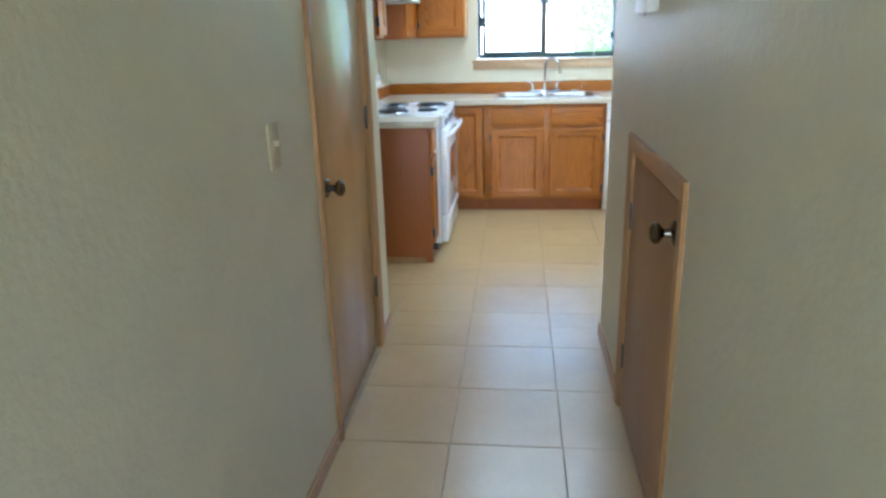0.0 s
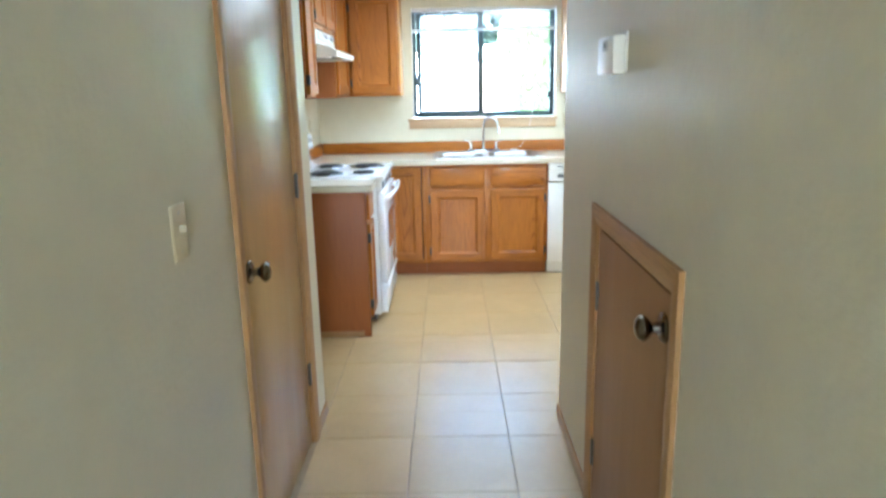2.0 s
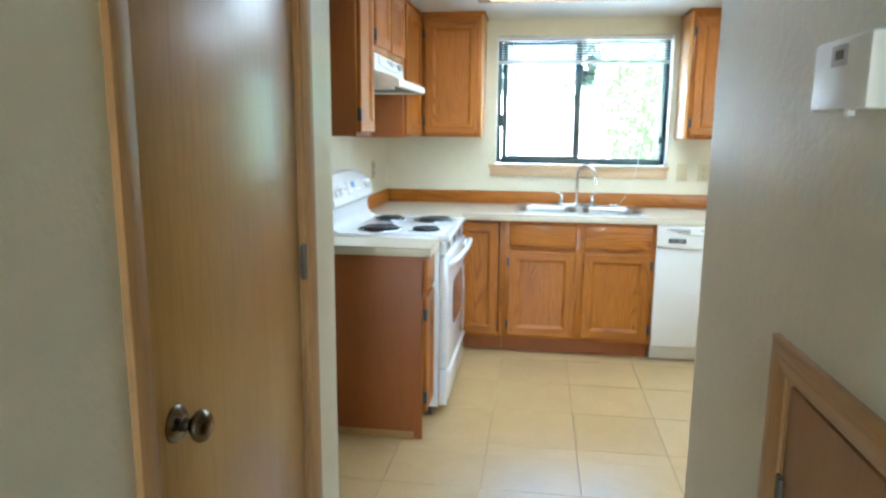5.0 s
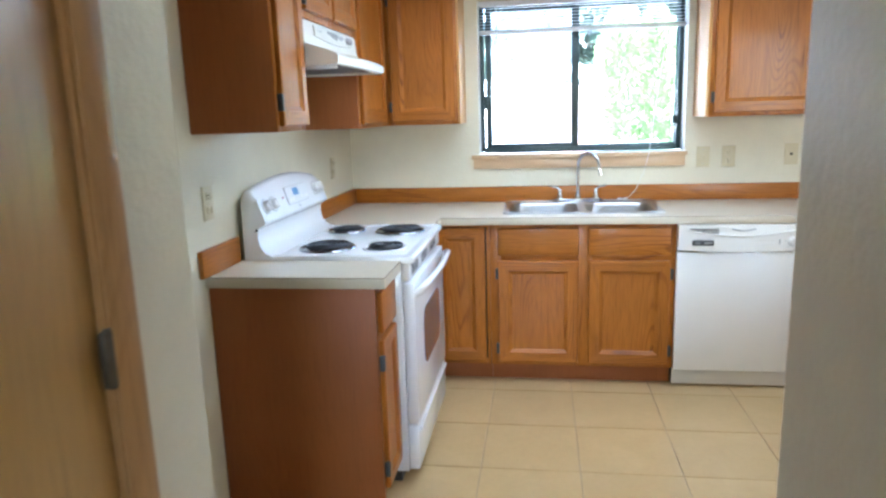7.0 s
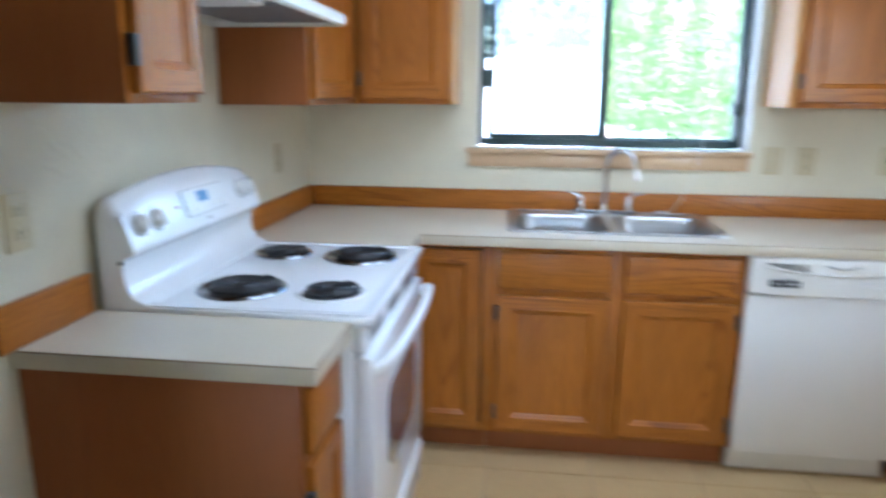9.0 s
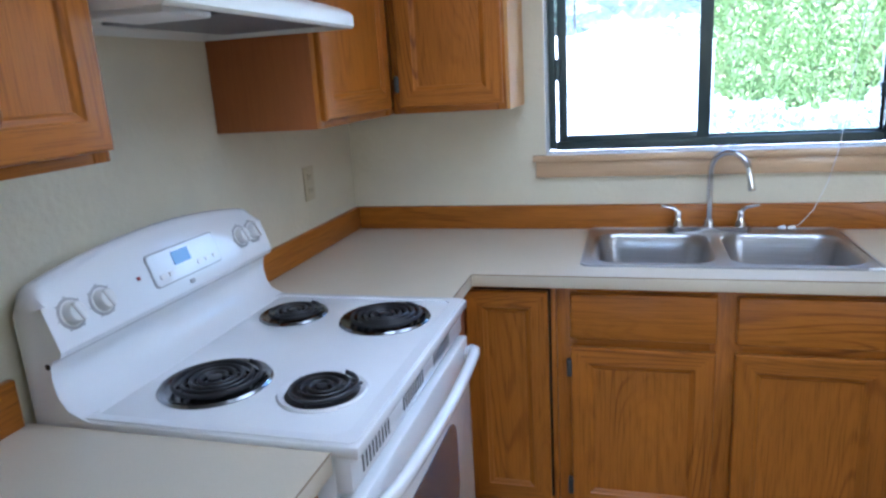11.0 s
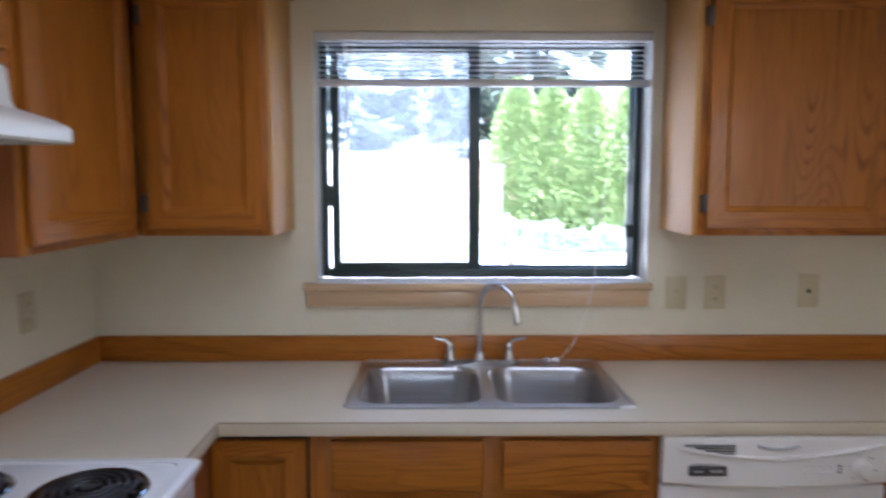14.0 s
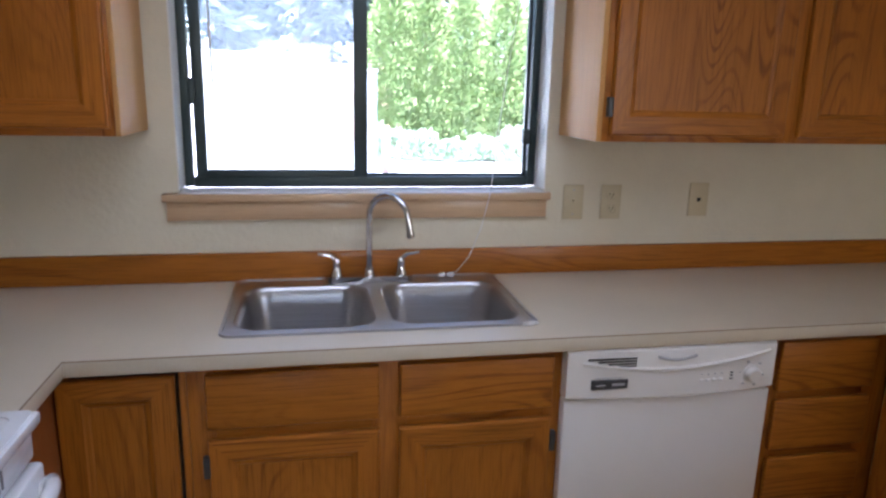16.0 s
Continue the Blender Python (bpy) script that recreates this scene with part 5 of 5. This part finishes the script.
# ---- outdoors ----
rng = random.Random(7)
SOIL = speckled("pale_sunlit_gravel", (0.6, 0.62, 0.64), 0.95, spread=0.3, scale=3)
# near-white boards: blown-out sunlight put into the colour
FENCE = wood("whitened_fence_board", 2, (0.74, 0.74, 0.73), (0.6, 0.58, 0.56), 0.8, 0.0, 0.5)
BARK = speckled("bark", (0.13, 0.1, 0.075), 0.9, spread=0.4, scale=12)


def leaf_material(name, a, b):
    m = material(name, a, 0.65)
    geo = node(m, "ShaderNodeNewGeometry")
    c = ramp(m, geo.outputs["Random Per Island"], (0.0, a), (1.0, b))
    return finish(m, c)


HEDGE = leaf_material("arborvitae_green", (0.12, 0.21, 0.07), (0.36, 0.44, 0.2))
PINE = leaf_material("conifer_green", (0.04, 0.06, 0.045), (0.09, 0.12, 0.085))
SHRUB = leaf_material("pale_shrub", (0.22, 0.3, 0.2), (0.4, 0.48, 0.36))

ground = structure("ground", boxes((-120, 120, KW + 0.19, 160, -0.6, -0.15)), SOIL, "pale sunlit gravel back yard", "ground")


def foliage(points, size, wide, rnd):
    """Small leaf sprays at the given places: each a bent pair of triangles."""
    verts, faces = [], []
    for p, out in points:
        up = Vector((rnd.uniform(-0.3, 0.3), rnd.uniform(-0.3, 0.3), 1)).normalized()
        d = (out + up * rnd.uniform(0.2, 1.2) + Vector((rnd.uniform(-0.5, 0.5), rnd.uniform(-0.5, 0.5), rnd.uniform(-0.3, 0.3)))).normalized()
        s = d.cross(Vector((rnd.uniform(-1, 1), rnd.uniform(-1, 1), rnd.uniform(-1, 1)))).normalized()
        l, w = size * rnd.uniform(0.6, 1.4), wide * rnd.uniform(0.6, 1.4)
        n = len(verts)
        verts += [p, p + d * l * 0.5 + s * w, p + d * l, p + d * l * 0.5 - s * w + d.cross(s) * w * 0.6]
        faces += [(n, n + 1, n + 2), (n, n + 2, n + 3)]
    me = bpy.data.meshes.new("crown")
    me.from_pydata([tuple(v) for v in verts], [], faces)
    return me


def crown_part(me, mat, tree):
    me.materials.append(mat)
    ob = new("crown", me)
    ob.parent, ob.matrix_parent_inverse = tree, Matrix.Translation(-tree.location)
    return ob


def arborvitae(x, y, height, radius, seed):
    rnd = random.Random(seed)
    tree = thing("arborvitae", (x, y, -0.15), "tall bright green arborvitae in a sunlit hedge row", "tree", "hedge row")
    part("trunk", tube(bmesh.new(), [(x, y, -0.2), (x, y, height * 0.5), (x, y, height * 0.9)], [0.09, 0.06, 0.01], 8), BARK, tree)
    pts = []
    for k in range(24000):
        h = rnd.random() ** 1.15
        a = rnd.uniform(0, 2 * math.pi)
        lump = 1 + 0.22 * noise.noise(Vector((3 * math.cos(a) + seed, 3 * math.sin(a), h * 9))) + 0.12 * math.sin(a * 5 + seed + 3 * h)
        prof = min(1.0, 0.7 + 1.6 * h) * (1 - h ** 2.2) ** 0.7
        r = radius * prof * lump * rnd.uniform(0.72, 1.05)
        out = Vector((math.cos(a), math.sin(a), 0))
        pts.append((Vector((x, y, -0.05 + h * height)) + out * r, out))
    crown_part(foliage(pts, 0.115, 0.03, rnd), HEDGE, tree)


def conifer(x, y, height, radius, bare, seed, n=7000):
    rnd = random.Random(seed)
    tree = thing("conifer", (x, y, -0.15), "tall dark conifer with drooping limbs beyond the fence", "tree", "trees beyond the fence")
    bm = tube(bmesh.new(), [(x, y, -0.3), (x + 0.1, y, height * 0.4), (x, y, height)], [0.32, 0.22, 0.03], 10)
    pts = []
    limbs = []
    for k in range(40):
        h = bare + (1 - bare) * k / 40
        a = k * 2.4 + rnd.uniform(-0.3, 0.3)
        l = radius * (1 - (h - bare) / (1 - bare)) ** 0.8 * rnd.uniform(0.6, 1.05) + 0.2
        z = h * height
        tip = Vector((x + l * math.cos(a), y + l * math.sin(a), z - 0.32 * l))
        tube(bm, [(x, y, z), (x + 0.5 * l * math.cos(a), y + 0.5 * l * math.sin(a), z + 0.02 * l), tip], [0.05, 0.03, 0.008], 5)
        limbs.append((a, l, z))
    part("trunk", bm, BARK, tree)
    for k in range(n):
        a, l, z = limbs[rnd.randrange(len(limbs))]
        s = rnd.uniform(0.2, 1.05)
        drop = -0.32 * l * s * s
        side = rnd.gauss(0, 0.16 * l * (1.1 - s) + 0.12)
        p = Vector((x + s * l * math.cos(a) - side * math.sin(a), y + s * l * math.sin(a) + side * math.cos(a), z + drop + rnd.uniform(-0.45, 0.06)))
        pts.append((p, Vector((math.cos(a), math.sin(a), -0.9))))
    crown_part(foliage(pts, 0.55, 0.12, rnd), PINE, tree)


for k in range(9):
    arborvitae(2.75 + 1.02 * k + rng.uniform(-0.1, 0.1), 24.5 - 0.3 * k + rng.uniform(-0.2, 0.2), 4.55 + rng.uniform(-0.2, 0.2), 0.98, 20 + k)
conifer(-4.6, 31, 15, 4.4, 0.2, 3)
conifer(0.2, 34, 16, 4.6, 0.17, 4)
conifer(3.6, 33, 15.5, 4.2, 0.25, 5)
conifer(-10, 33, 15, 4.4, 0.2, 6)

fence = thing("fence", (-4, 17.0, -0.15), "board fence whitened for strong sun at the back of the yard", "fence")
bm = boxes((0, 0.138, -0.01, 0.01, -0.15, 2.12), bevel=0.003)
board_mesh = meshed("board", bm, FENCE)
for k in range(86):
    ob = new("board", board_mesh)
    ob.parent, ob.matrix_parent_inverse = fence, Matrix.Translation(-fence.location)
    ob.location = (-12.0 + 0.145 * k, 17.0 + rng.uniform(-0.004, 0.004), rng.uniform(-0.02, 0.02))
for z in (0.2, 1.75):
    part("rail", boxes((-12, 0.47, 17.015, 17.06, z, z + 0.09)), FENCE, fence)
for k in range(5):
    part("post", boxes((-12 + 2.66 * k, -11.9 + 2.66 * k, 17.06, 17.16, -0.15, 2.1)), FENCE, fence)


CEDAR = wood("red_cedar", 2, (0.5, 0.3, 0.24), (0.38, 0.21, 0.16), 0.8, 0.0, 0.5)
far_fence = thing("fence", (1.5, 27.0, -0.15), "reddish cedar board fence beyond the yard", "fence")
cedar_mesh = meshed("board", boxes((0, 0.176, -0.012, 0.012, -0.15, 2.3), bevel=0.003), CEDAR)
for k in range(26):
    ob = new("board", cedar_mesh)
    ob.parent, ob.matrix_parent_inverse = far_fence, Matrix.Translation(-far_fence.location)
    ob.location = (-1.9 + 0.185 * k, 27.0 + rng.uniform(-0.006, 0.006), rng.uniform(-0.04, 0.04))
part("rail", boxes((-1.9, 2.9, 27.02, 27.06, 1.8, 1.89)), CEDAR, far_fence)

BINGREY = speckled("blue_grey_resin", (0.3, 0.34, 0.4), 0.6, spread=0.15)
bin_ = thing("storage_cabinet", (1.36, 16.6, -0.15), "tall blue-grey outdoor resin cabinet standing in the yard", "cabinet")
part("body", boxes((1.2, 1.5, 16.45, 16.8, -0.15, 1.8), bevel=0.015), BINGREY, bin_)
part("lid", boxes((1.18, 1.52, 16.42, 16.82, 1.8, 1.86), bevel=0.012), BINGREY, bin_)
part("door", boxes((1.225, 1.475, 16.43, 16.45, -0.08, 1.77), bevel=0.006), BINGREY, bin_)

post_ = thing("garden_post", (1.83, 18.0, -0.15), "short reddish timber post beside the hedge", "post")
part("shaft", boxes((1.77, 1.89, 17.94, 18.06, -0.15, 0.78), bevel=0.01), CEDAR, post_)
part("cap", boxes((1.755, 1.905, 17.925, 18.075, 0.78, 0.83), bevel=0.012), CEDAR, post_)


def shrub(x, y, h, r, seed):
    rnd = random.Random(seed)
    sh = thing("shrub", (x, y, -0.15), "low pale green shrub in front of the hedge", "shrub", "shrubs before the hedge")
    pts = []
    for k in range(3000):
        a, e = rnd.uniform(0, 6.283), rnd.uniform(0, 1.5)
        out = Vector((math.cos(a) * math.cos(e), math.sin(a) * math.cos(e), math.sin(e)))
        q = rnd.uniform(0.5, 1.0) * (1 + 0.25 * noise.noise(out * 3 + Vector((seed, 0, 0))))
        pts.append((Vector((x + out.x * r * q, y + out.y * r * q, -0.12 + out.z * h * q)), out))
    crown_part(foliage(pts, 0.12, 0.035, rnd), SHRUB, sh)


for k in range(11):
    shrub(2.2 + 0.8 * k, 21.6 - 0.25 * k + rng.uniform(-0.3, 0.3), 0.6 + rng.uniform(-0.2, 0.3), 0.62, 50 + k)


# ---- floor tiles ----
TS, TX, TY = 0.4045, 0.036, 4.284
tile_mesh = meshed("tile", boxes((0.002, TS - 0.002, 0.002, TS - 0.002, -0.008, 0.0), bevel=0.0015), TILE)


def cut_mesh(x0, x1, y0, y1):
    return meshed("tile", boxes((x0, x1, y0, y1, -0.008, 0.0), bevel=0.0015), TILE)


AREAS = ((HL, HR, HB, HEND_L), (-2.2, KR, HEND_L, STUB), (KL, KR, STUB, KW))
cuts = {}
for i in range(-6, 8):
    for j in range(-17, 7):
        x, y = TX + TS * i, TY + TS * j
        pieces = []
        for ax0, ax1, ay0, ay1 in AREAS:
            x0, x1, y0, y1 = max(x, ax0), min(x + TS, ax1), max(y, ay0), min(y + TS, ay1)
            if x1 - x0 > 0.012 and y1 - y0 > 0.012:
                pieces.append((x0 - x, x1 - x, y0 - y, y1 - y))
        for x0, x1, y0, y1 in pieces:
            key = tuple(round(v, 3) for v in (max(x0, 0.002), min(x1, TS - 0.002), max(y0, 0.002) if y0 == 0 else y0, min(y1, TS - 0.002) if y1 == TS else y1))
            whole = (x1 - x0) > TS - 0.001 and (y1 - y0) > TS - 0.001
            if not whole and key not in cuts:
                cuts[key] = cut_mesh(*key)
            ob = new("tile", tile_mesh if whole else cuts[key])
            ob.parent = floor
            ob.location = (x, y, rng.uniform(-0.0006, 0.0004))
